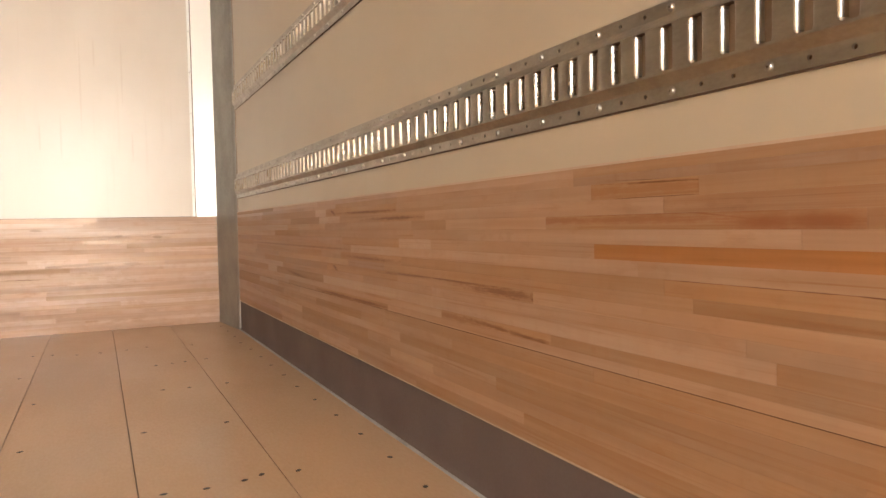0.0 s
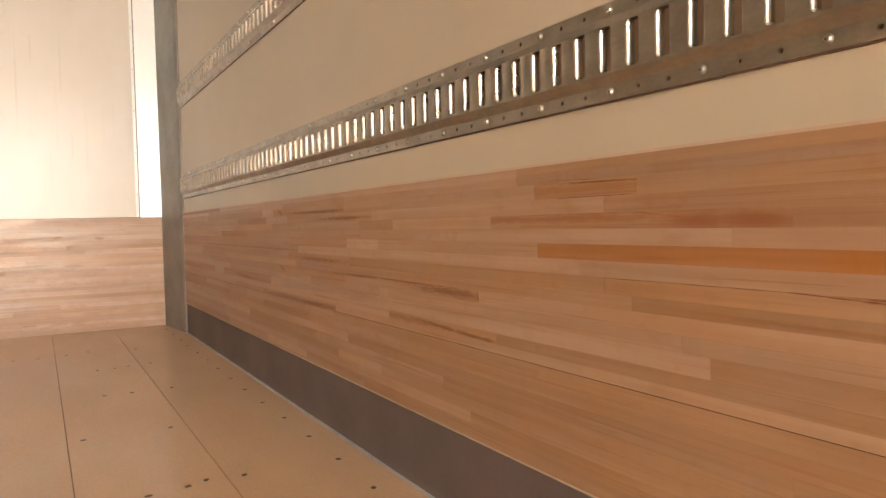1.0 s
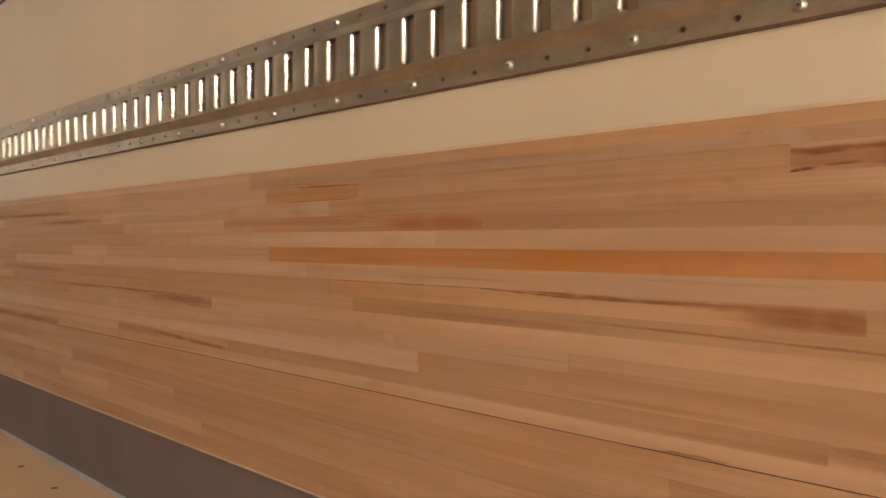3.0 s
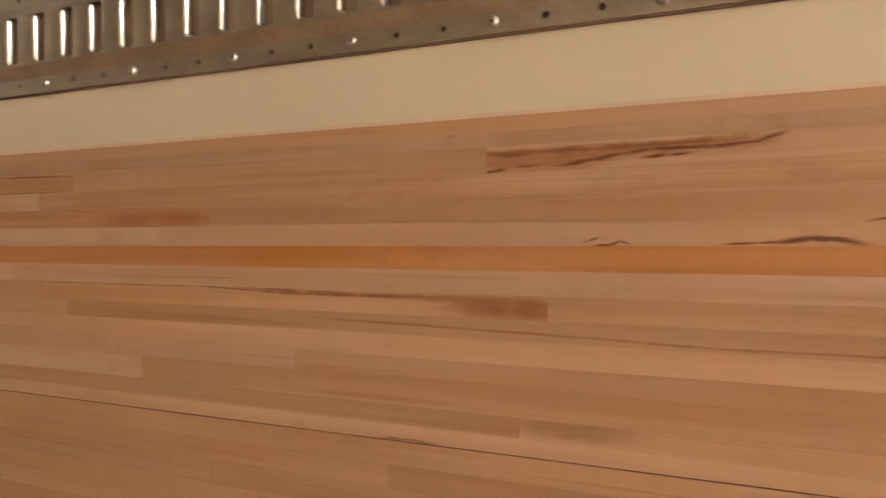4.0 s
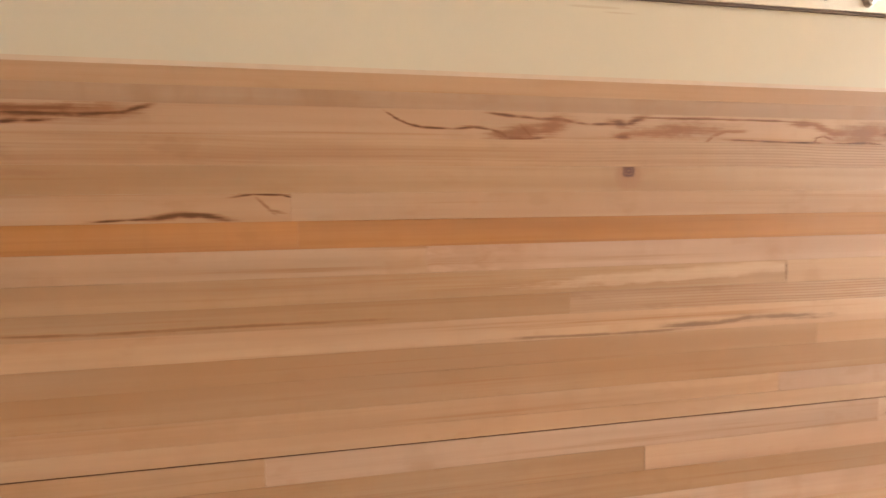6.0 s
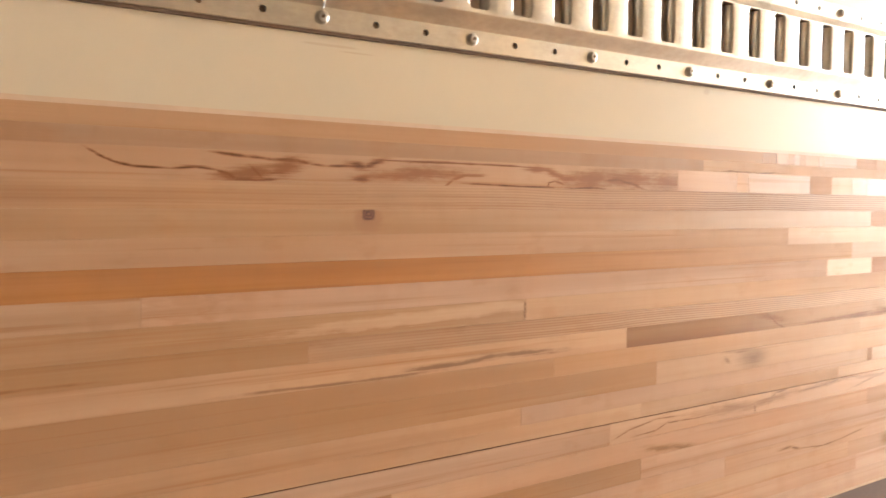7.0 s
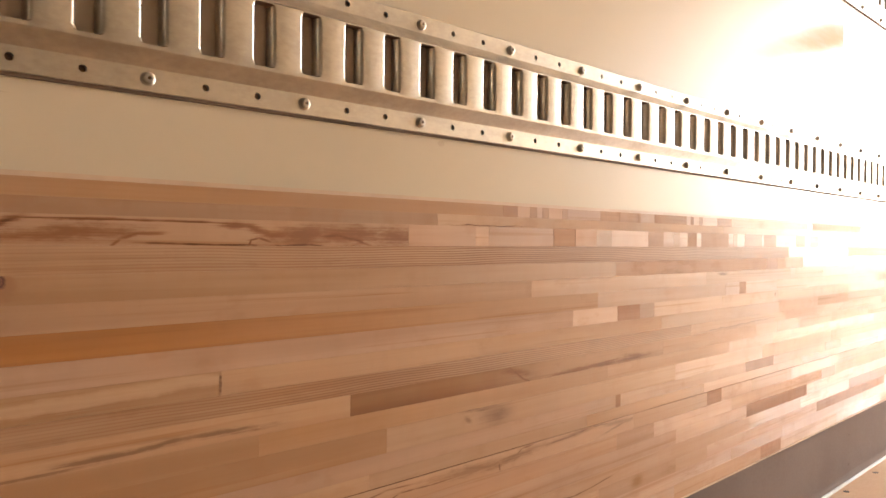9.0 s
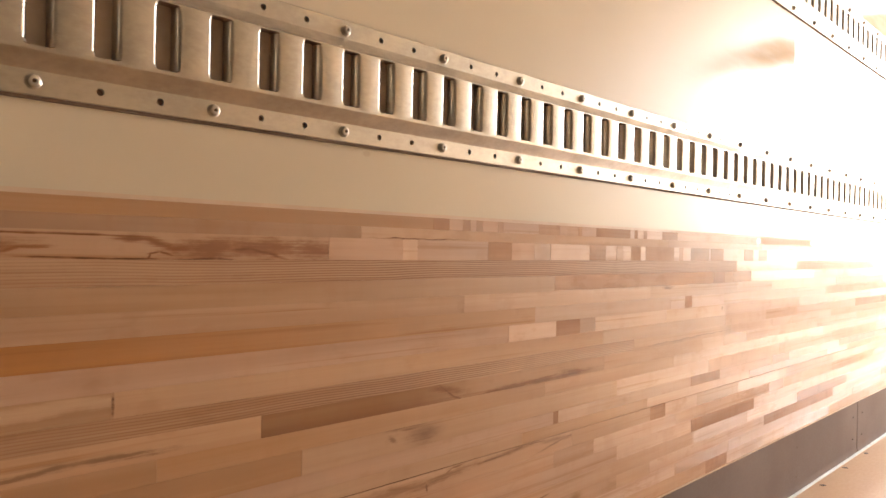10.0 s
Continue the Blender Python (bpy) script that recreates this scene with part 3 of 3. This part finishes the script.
strip = structure(new("trim_strip"), "bright white trim strip riveted beside the corner post", "trim")
bm = bmesh.new()
plan = [(NOSE, -0.165), (NOSE + 0.003, -0.165), (NOSE + 0.0155, -0.0505), (NOSE, -0.0505)]
ring = [[bm.verts.new((x, y, z)) for x, y in plan] for z in (0.618, CEIL)]
for i in range(len(plan)):
    j = (i + 1) % len(plan)
    bm.faces.new((ring[0][i], ring[0][j], ring[1][j], ring[1][i]))
bm.faces.new(ring[0]), bm.faces.new(ring[1][::-1])
part("strip_plate", bm, WHITE, strip)
block("strip_edge", NOSE, NOSE + 0.003, -0.186, -0.170, 0.618, CEIL, WHITE, strip, 0.001)
block("strip_gap", NOSE, NOSE + 0.0015, -0.1705, -0.1645, 0.618, CEIL, JOINT_AND_SHADE, strip, label="narrow dark gap")
for i in range(9):
    bm = bmesh.new()
    bmesh.ops.create_uvsphere(bm, u_segments=8, v_segments=5, radius=0.004, matrix=Matrix.Translation((NOSE + 0.004, -0.178, 0.75 + 0.24 * i)))
    part("rivet", bm, GALV, strip)

block("post_gap", POST_END + 0.006, POST_END + 0.020, 0.0005, 0.0042, 0.64, CEIL, DULL_BROWN, post, label="brown strip along the panel's edge")

# ---- wooden liners: strips of hardwood, glued up, each its own piece ----
ROWS = [0.6315, 0.617, 0.6035, 0.579, 0.556, 0.5335, 0.511, 0.488, 0.465, 0.4425, 0.423, 0.400, 0.379, 0.352, 0.333, 0.3166]
LOW_ROWS = [0.3154, 0.2913, 0.2674, 0.2428, 0.2177, 0.1947, 0.1723, RAIL_TOP - 0.001]

MAPLE, MAPLE_DARK = (0.59, 0.41, 0.295), (0.52, 0.34, 0.23)
SPALT = wood("spalted_maple", MAPLE, MAPLE_DARK, stain=(0.32, 0.135, 0.055), core=(0.125, 0.048, 0.018), trails=[
    ("0.448 0.5897, 0.500 0.5884, 0.542 0.5883", 0.01, 0),
    ("0.542 0.5918, 0.602 0.5939, 0.651 0.5956, 0.680 0.5965", 0.0055, 0),
    ("0.448 0.5969, 0.500 0.5966, 0.552 0.5968, 0.587 0.5974, 0.617 0.5977, 0.651 0.5985", 0.0028, 0.45),
    ("0.526 0.5838, 0.552 0.5874, 0.577 0.5914, 0.602 0.5939, 0.651 0.5931, 0.680 0.5951, 0.700 0.6007", 0.0019, 0.9),
    ("0.597 0.5872, 0.614 0.5881, 0.632 0.5889", 0.0016, 1),
    ("0.449 0.5792, 0.459 0.5809, 0.470 0.5820", 0.0016, 0.9),
    ("0.481 0.5836, 0.501 0.5848", 0.0014, 0.6),
    ("0.462 0.5952, 0.483 0.5943", 0.0025, 0.45),
    ("0.887 0.5990, 0.896 0.5936, 0.906 0.5900, 0.915 0.5883, 0.942 0.5873, 0.961 0.5890, 0.976 0.5874, 0.986 0.5847, 0.991 0.5805, 1.009 0.5799, 1.025 0.5811", 0.0011, 0.95),
    ("0.980 0.6008, 1.001 0.5989, 1.022 0.5976, 1.043 0.5977, 1.054 0.5945, 1.070 0.5935, 1.093 0.5942", 0.0013, 0.95),
    ("1.094 0.5957, 1.106 0.5945, 1.122 0.5996", 0.0034, 1),
    ("1.122 0.6001, 1.144 0.6004, 1.187 0.6013, 1.213 0.6001", 0.0008, 0.8),
    ("1.005 0.5904, 1.013 0.5823", 0.001, 0.7),
    ("1.018 0.5858, 1.028 0.5861", 0.0009, 0.8),
    ("1.097 0.5827, 1.108 0.5830", 0.002, 0.95),
    ("0.989 0.5838, 1.022 0.5879, 1.043 0.5932", 0.0065, 0.25),
    ("1.127 0.5870, 1.187 0.5908", 0.006, 0.2),
    ("1.219 0.5813, 1.246 0.5808, 1.276 0.5799, 1.313 0.5796", 0.0011, 1),
    ("1.312 0.5801, 1.314 0.5846, 1.322 0.5865, 1.332 0.5834", 0.001, 0.7),
    ("1.288 0.5980, 1.308 0.5976, 1.334 0.5901, 1.349 0.5883", 0.0032, 0.3),
    ("1.348 0.5872, 1.391 0.5913, 1.463 0.5910, 1.504 0.5883", 0.009, 0.25),
    ("1.334 0.5784, 1.377 0.5804, 1.399 0.5779, 1.454 0.5784, 1.510 0.5781", 0.0012, 0.9),
    ("1.390 0.5883, 1.410 0.5900, 1.432 0.5858, 1.448 0.5813", 0.0018, 0.5),
    ("1.158 0.5997, 1.211 0.6008, 1.282 0.5999", 0.001, 0.7),
    ("1.188 0.5776, 1.197 0.5848, 1.211 0.5892, 1.228 0.5897", 0.0014, 0.12)])
KNOTTY = wood("knotty_maple", (0.535, 0.36, 0.235), (0.455, 0.285, 0.17), [(1.109, 0.5458, 0.013, 0.010, 0.0, 0.0), (0.5481, 0.55, 0.08, 0.003, 0.0, 0.0), (0.1838, 0.5458, 0.13, 0.009, 0.0, 0.0)], stain=(0.38, 0.19, 0.105), core=(0.13, 0.052, 0.045), knots=[(1.109, 0.5518, 0.0074, 0.0062)])
MARKED = wood("marked_maple", MAPLE, MAPLE_DARK, core=(0.125, 0.048, 0.018), trails=[
    ("0.547 0.5158, 0.555 0.5181", 0.0011, 0.9),
    ("0.555 0.5117, 0.566 0.5121, 0.574 0.5155, 0.581 0.5134", 0.0011, 0.9),
    ("0.661 0.5126, 0.683 0.5138, 0.708 0.5146", 0.0011, 1),
    ("0.702 0.5146, 0.721 0.5173, 0.736 0.5166, 0.755 0.5132", 0.0024, 0.85),
    ("0.764 0.5313, 0.777 0.5330, 0.799 0.5323, 0.807 0.5303", 0.0009, 1),
    ("0.782 0.5274, 0.790 0.5198, 0.798 0.5184", 0.0012, 0)])
STREAKED = wood("streaked_maple", (0.56, 0.37, 0.235), (0.49, 0.30, 0.175), stain=(0.37, 0.175, 0.085), core=(0.17, 0.07, 0.035), trails=[
    ("-0.150 0.4647, -0.069 0.4653, 0.026 0.4649, 0.107 0.4650, 0.179 0.4622, 0.230 0.4601, 0.327 0.4598", 0.0009, 1),
    ("0.171 0.4660, 0.245 0.4619, 0.312 0.4609, 0.373 0.4610", 0.0024, 0.5),
    ("0.373 0.4610, 0.430 0.4594, 0.473 0.4589, 0.505 0.4570", 0.0030, 0.15),
    ("0.430 0.4535, 0.473 0.4530, 0.520 0.4520", 0.0115, 0.3),
    ("0.445 0.4521, 0.473 0.4513, 0.506 0.4481", 0.004, 0.3)])
REDDENED = wood("reddened_maple", (0.575, 0.395, 0.26), (0.505, 0.325, 0.20), stain=(0.44, 0.21, 0.10), core=(0.33, 0.125, 0.055), trails=[
    ("-0.114 0.5559, -0.057 0.5500, -0.004 0.5439", 0.001, 0.8),
    ("-0.040 0.5430, 0.027 0.5433, 0.110 0.5430", 0.0125, 0.62),
    ("-0.009 0.5336, 0.053 0.5330", 0.0012, 0.9),
    ("-0.596 0.5496, -0.311 0.5487, -0.109 0.5483", 0.006, 0.2),
    ("-0.282 0.5558, -0.108 0.5565", 0.0016, 0.4)])
BROWNED = wood("browned_maple", (0.57, 0.38, 0.245), (0.49, 0.305, 0.185), stain=(0.36, 0.18, 0.085), core=(0.20, 0.085, 0.04), trails=[
    ("-1.685 0.5960, -1.655 0.5850", 0.006, 0.9),
    ("-1.500 0.5860, -1.180 0.5850", 0.004, 0.7),
    ("-1.270 0.5640, -1.040 0.5650", 0.005, 0.7),
    ("-2.900 0.4760, -2.200 0.4740, -1.620 0.4735", 0.0035, 0.5),
    ("-1.470 0.4520, -1.220 0.4510", 0.005, 0.4),
    ("-1.675 0.4140, -1.650 0.4080", 0.006, 0.8),
    ("-2.260 0.3660, -2.080 0.3560", 0.006, 0.6),
    ("-1.780 0.3230, -1.500 0.3220, -1.240 0.3230", 0.005, 0.6),
    ("-1.179 0.4184, -0.914 0.4217, -0.695 0.4214", 0.0035, 0.6),
    ("-0.695 0.4146, -0.501 0.4112", 0.0085, 0.5),
    ("-0.498 0.4084, -0.477 0.4030", 0.002, 1),
    ("-0.700 0.3440, -0.565 0.3386, -0.459 0.3357", 0.004, 0.6),
    ("-1.054 0.3450, -0.700 0.3405", 0.006, 0),
    ("-0.609 0.3251, -0.506 0.3280, -0.441 0.3310", 0.0016, 0.8)])
FADED = wood("faded_heartwood", (0.55, 0.37, 0.25), (0.475, 0.30, 0.19), [(0.5279, 0.347, 0.06, 0.010)], stain=(0.41, 0.24, 0.135), core=(0.36, 0.20, 0.105))
LENSED = wood("pale_streaked_maple", (0.50, 0.335, 0.215), (0.43, 0.27, 0.165), [(1.192, 0.456, 0.17, 0.006, 0.035, 0.3)], stain=(0.64, 0.46, 0.33), core=(0.70, 0.52, 0.38))
CRACKED = wood("cracked_cherry", (0.56, 0.375, 0.235), (0.49, 0.305, 0.175), stain=(0.42, 0.20, 0.08), core=(0.11, 0.045, 0.02), trails=[
    ("-0.310 0.5783, -0.201 0.5794, -0.113 0.5792", 0.0007, 1),
    ("-0.239 0.6010, -0.107 0.5983", 0.0016, 0.9),
    ("-0.474 0.5961, -0.239 0.5911, -0.113 0.5897", 0.008, 0)])
WAVY = wood("wavy_spalted_maple", (0.60, 0.425, 0.315), (0.53, 0.355, 0.25), stain=(0.40, 0.235, 0.14), core=(0.20, 0.10, 0.06), trails=[
    ("1.415 0.2983, 1.435 0.3045, 1.477 0.3107, 1.513 0.3092", 0.001, 0.5),
    ("1.452 0.2959, 1.478 0.2973, 1.495 0.3032, 1.518 0.3028, 1.542 0.3017, 1.569 0.3020", 0.001, 0.7),
    ("1.602 0.3081, 1.646 0.3015, 1.659 0.3051, 1.692 0.3069, 1.704 0.3126, 1.724 0.3139", 0.0013, 0.7),
    ("1.576 0.3057, 1.657 0.3033", 0.0055, 0.2),
    ("1.672 0.3030, 1.735 0.3090", 0.0042, 0.35),
    ("1.780 0.3085, 1.862 0.3130", 0.0035, 0.35),
    ("1.903 0.3110, 1.968 0.3080", 0.0035, 0.45),
    ("1.6595 0.3010, 1.6605 0.2945", 0.0015, 0.8),
    ("1.768 0.3081, 1.824 0.3105, 1.853 0.3143, 1.902 0.3128", 0.0012, 0.8),
    ("1.903 0.3003, 1.957 0.3090, 1.987 0.3091", 0.0015, 0.6)])
OVAL = wood("oval_knot_maple", (0.60, 0.42, 0.31), (0.53, 0.35, 0.245), stain=(0.38, 0.22, 0.105), core=(0.34, 0.18, 0.07), trails=[("1.976 0.2070, 1.992 0.2068", 0.0095, 0.6), ("1.980 0.2070, 1.988 0.2068", 0.0070, 0.9), ("2.10 0.203, 2.177 0.204", 0.006, 0)])
LOW_MARKED = wood("low_marked_maple", (0.61, 0.435, 0.325), (0.54, 0.36, 0.26), stain=(0.40, 0.235, 0.125), core=(0.19, 0.095, 0.05), trails=[
    ("1.471 0.2765, 1.501 0.2728, 1.543 0.2663", 0.004, 0.4),
    ("1.719 0.2326, 1.740 0.2326, 1.756 0.2283", 0.002, 0.8),
    ("1.774 0.2260, 1.816 0.2225, 1.861 0.2250, 1.911 0.2310", 0.0011, 0.7)])
GRAINY = wood("figured_maple", (0.60, 0.42, 0.295), (0.53, 0.35, 0.235), [(1.2842, 0.4545, 0.0014, 0.012), (1.623, 0.3781, 0.03, 0.004), (1.9522, 0.4155, 0.08, 0.003), (0.3705, 0.3178, 0.035, 0.0016), (2.345, 0.429, 0.20, 0.0012, 0.02), (2.313, 0.427, 0.10, 0.003, 0.02, 0.05), (2.0027, 0.4087, 0.03, 0.003, -0.1)], stain=(0.36, 0.22, 0.14), core=(0.20, 0.11, 0.065), trails=[
    ("1.162 0.4059, 1.210 0.4064, 1.250 0.4103, 1.314 0.4077", 0.0028, 0.5),
    ("1.017 0.4028, 1.100 0.4019, 1.159 0.4018", 0.0014, 0.4),
    ("0.327 0.3158, 0.352 0.3155, 0.382 0.3144", 0.0016, 0.9),
    ("1.640 0.3660, 1.668 0.3660", 0.0115, 0.3), ("1.648 0.3660, 1.662 0.3660", 0.008, 0.5),
    ("1.600 0.3690, 1.606 0.3650", 0.003, 0.3)])
EYED = wood("eyed_maple", (0.66, 0.49, 0.375), (0.585, 0.41, 0.30), [(2.5093, 0.4797, 0.005, 0.0045), (2.5136, 0.162, 0.007, 0.004), (1.643, 0.6047, 0.09, 0.0011, 0.01), (1.637, 0.6028, 0.003, 0.0025), (2.2717, 0.5293, 0.022, 0.003), (2.3194, 0.4124, 0.02, 0.0045), (2.3194, 0.4113, 0.03, 0.008, 0.0, 0.05), (2.5904, 0.4145, 0.05, 0.004, 0.1)], curl=0.2, swirl=0.4, flame=0.15, stain=(0.40, 0.24, 0.145), core=(0.18, 0.09, 0.055))
NOSE_MARKED = wood("front_streaked_maple", (0.66, 0.49, 0.385), (0.58, 0.41, 0.31), [(0.78, 0.357, 0.16, 0.007, -0.04, 0.15), (0.93, 0.350, 0.05, 0.007, 0.0, 0.4), (0.52, 0.352, 0.05, 0.008, 0.0, 0.1), (1.07, 0.286, 0.11, 0.003, 0.0, 0.8), (1.0, 0.552, 0.03, 0.006, 0.0, 0.3), (0.80, 0.488, 0.04, 0.005, 0.0, 0.3), (0.385, 0.503, 0.025, 0.008, 0.0, 0.4), (0.59, 0.514, 0.02, 0.006, 0.0, 0.3)], stain=(0.36, 0.22, 0.14), core=(0.20, 0.10, 0.06), curl=0.3)
BROWN_FIGURED = wood("brown_figured_maple", (0.40, 0.235, 0.135), (0.33, 0.18, 0.10), stain=(0.31, 0.16, 0.085), core=(0.20, 0.092, 0.052), vein_tone=(0.30, 0.15, 0.08), flame=0.2, gloss_scale=0.6, fade=(1.62, 1.80, (0.58, 0.40, 0.285)), trails=[
    ("1.676 0.4180, 1.712 0.4120", 0.0045, 0.3),
    ("1.955 0.4088, 1.990 0.4060", 0.0035, 0.8),
    ("1.681 0.4205, 1.705 0.4045, 1.727 0.3968", 0.0011, 0.7),
    ("1.788 0.4010, 1.854 0.4030, 1.920 0.4035, 2.000 0.4050", 0.0040, 0.75),
    ("1.750 0.3998, 1.818 0.4023, 1.909 0.4069", 0.0012, 0.6)])
TONES.update({"k": LOW_MARKED, "I": BROWN_FIGURED, "J": NOSE_MARKED, "A": EYED, "E": REDDENED, "B": BROWNED, "Y": WAVY, "V": LENSED, "Q": CRACKED, "H": FADED, "X": OVAL, "F": GRAINY, "S": SPALT, "K": KNOTTY, "M": MARKED, "Z": STREAKED})

# for each row, from the top: where pieces begin along the wall, and their tone
CUTS = {
    0: "-1.12 L -.37 U 1.663 d 1.691 P 1.716 d 1.73 P 1.742 d 1.755 P 1.785 d 1.797 P 1.877 d 1.928 P 1.978 d 1.987 P 2.028 d 2.133 W 2.147 d 2.158 W 2.178 d 2.19 W 2.246 D 2.305 W 2.687 R 2.71 W",
    1: "-1.12 L -.37 C 1.550 A 2.271 P",
    2: "-1.75 B -1.13 U -.85 L -.325 Q -.105 T .451 S 1.506 P 1.613 W 1.637 P 1.766 d 1.816 W 1.867 G 1.906 W 2.010 d 2.057 W 2.09 G 2.11 W 2.137 d 2.170 W 2.187 d 2.293 W 2.313 R 2.33 W 2.361 D 2.442 W 2.450 D 2.511 W 2.619 R 2.67 W 2.70 D 2.75 W",
    3: "-1.6 B -.95 L -.168 N 2.58 W",
    4: "-1.03 T -.84 L -.45 E .116 K 1.918 W 2.466 R 2.52 L 2.56 D 2.66 W",
    5: "-1.02 L .042 M .806 L 1.721 L 2.207 A",
    6: "-.92 L -.319 O .811 o 1.872 G 2.284 P 2.341 D 2.37 W",
    7: "-3.0 B -1.5 L -.22 L .919 P 1.812 W 1.924 D 1.987 G 2.03 W 2.269 A 2.526 W",
    8: "-1.6 B -1.1 T -.168 Z .509 V 1.283 F 2.053 L 2.53 W",
    9: "-1.22 T -.116 U 1.052 N 2.154 F 2.555 W",
    10: "-1.75 B -1.13 B -.494 F 1.428 I 2.060 L 2.417 A 2.519 T 2.641 W",
    11: "-.92 L -.032 L .233 T 1.323 T 1.9 L 2.30 W",
    12: "-2.5 B -1.8 L .010 T 1.477 F 2.10 W 2.45 W",
    13: "-.87 B -.44 T .482 H 1.28 P 1.921 D 1.934 W 2.372 D 2.505 W 2.80 R 2.91 W",
    14: "-1.9 B -1.2 L -.221 F 1.453 L 1.848 T 2.203 W",
}
LOW_CUTS = {
    0: "-1.22 T -.325 T .780 P 1.405 Y 1.97 L 2.215 D 2.271 W 2.4 L 2.6 W",
    1: "-.82 T .345 T 1.131 k 1.924 G 2.033 W 2.313 W 2.78 R 2.87 W",
    2: "-1.12 T .115 T 1.454 P 2.104 W 2.378 D 2.69 W",
    3: "-.63 T .901 P 1.603 k 2.388 L 2.654 W",
    4: "-.92 T .194 L 1.202 L 1.878 X 2.104 L",
    5: "-.53 T 1.002 P 1.9 W 2.313 L",
    6: "-1.02 T .396 T 1.503 W 2.10 L 2.446 D 2.548 A",
}
TONE_MIX = "WWWWLLPPPTDRW"
QUIET_MIX = "LLLTLLTLLP"


def strip_rows(row_tops, cuts, x0, x1, rng, mean, mix):
    """Pieces of a glued-up board as (row, start, end, tone)."""
    for r in range(len(row_tops) - 1):
        words = cuts.get(r, "").split()
        known = [(float(a), t) for a, t in zip(words[::2], words[1::2])]
        first = known[0][0] if known else x1
        pieces, x = [], x0
        while x < first:
            pieces.append((x, rng.choice(QUIET_MIX if mix == TONE_MIX else mix)))
            x += mean * rng.uniform(0.6, 2.0)
        if known:
            if pieces and first - pieces[-1][0] < 0.1:
                pieces.pop()
            pieces += known
            x = known[-1][0] + mean * rng.uniform(0.2, 0.8)
            while x < x1 - 0.1:
                pieces.append((x, rng.choice(mix)))
                x += mean * rng.uniform(0.3, 1.2)
        ends = [p[0] for p in pieces[1:]] + [x1]
        for (a, tone), b in zip(pieces, ends):
            yield r, max(a, x0), b, tone


def liner(name, label, row_tops, cuts, x0, x1, mean, seed, place=None, mix=TONE_MIX):
    rng = random.Random(seed)
    holder = structure(new(name), label, "wall liner")
    if place is not None:
        holder.matrix_basis = place
    for r, a, b, tone in strip_rows(row_tops, cuts, x0, x1, rng, mean, mix):
        y = -0.002 + rng.uniform(-0.00008, 0.00008)
        v, f = box_data(a + 0.00010, b - 0.00010, y, 0.0035, row_tops[r + 1] + 0.00003, row_tops[r] - 0.00003, 0.00012)
        ob = new("wood_strip", mesh_of("wood_strip", v, f, TONES[tone]))
        ob.parent = holder
    return holder


liner("liner_upper", "glued-up hardwood strip liner board with dark spalted streaks", ROWS, CUTS, POST_END, REAR, 0.62, 3)
liner("liner_lower", "lower glued-up hardwood strip liner board above base rail", LOW_ROWS, LOW_CUTS, POST_END, REAR, 0.5, 8)
structure(block("liner_seam", POST_END, REAR, -0.0010, 0.003, 0.31532, 0.31658, SEAM), "dark open joint between upper and lower liner boards", "joint")
structure(block("liner_bead", POST_END, REAR, -0.0012, 0.004, 0.6301, 0.6358, CAULK_AND_LIT_EDGE, bevel=0.0008), "thin cream sealant bead along the liner's top", "trim")
structure(block("liner_edge", POST_END, REAR, -0.0035, 0.001, RAIL_TOP - 0.0046, RAIL_TOP - 0.0012, CAULK_AND_LIT_EDGE, bevel=0.001), "rounded lower edge of the wooden liner, coloured pale as if lit", "trim")
NOSE_ROWS = [0.617 - 0.02506 * i for i in range(26)]
NOSE_ROWS[-1] = DECK + 0.0005
NOSE_CUTS = {2: "0.050 J 1.3 W", 3: "0.050 J 1.2 W", 4: "0.050 J 1.4 P", 9: "0.050 L 0.75 W", 10: "0.050 P .35 J .962 W 1.6 P", 13: "0.050 W .7 J 1.3 P", 16: "0.050 P 0.96 W", 20: "0.050 L 0.82 W"}
liner("liner_nose", "pale glued-up hardwood strip liner across the front wall", NOSE_ROWS, NOSE_CUTS, 0.050, -FAR_SIDE, 0.55, 21, pose(NOSE + 0.004, 0, 0, 0, 0, -90), "PPPWPWLPT")
structure(block("nose_joint", NOSE, NOSE + 0.004, FAR_SIDE, -0.050, 0.6168, 0.6192, JOINT_AND_SHADE), "thin dark joint above the front liner", "joint")

# ---- screws in the floor ----
def screw_mesh():
    v, f = [], []
    for i in range(10):
        t = 2 * math.pi * i / 10
        v.append((0.0075 * math.cos(t), 0.0055 * math.sin(t), 0.0006))
    v += [(x * 1.15, y * 1.15, 0.0) for x, y, _ in v]
    f.append(tuple(range(10)))
    f += [(i + 10, (i + 1) % 10 + 10, (i + 1) % 10, i) for i in range(10)]
    return mesh_of("floor_screw", v, f, SCREW)


SCREW_MESH = screw_mesh()
srng = random.Random(5)
for i in range(-13, 21):
    s = new("floor_screw", SCREW_MESH)
    s.parent = boards
    s.matrix_basis = pose(-0.805 + 0.2175 * i, -0.077 + 0.003 * max(0, i) + srng.uniform(-0.004, 0.004), DECK, 0, 0, srng.uniform(0, 180))
for row in range(-4, 16):
    x = -1.07 + 0.505 * row
    for y in (-0.300, -0.383, -0.427, -0.504, -0.598, -0.70, -0.80, -0.90, -0.985):
        if srng.random() < 0.62 or row == 0:
            s = new("floor_screw", SCREW_MESH)
            s.parent = boards
            s.matrix_basis = pose(x + srng.uniform(-0.045, 0.045), y + srng.uniform(-0.008, 0.008), DECK, 0, 0, srng.uniform(0, 180))
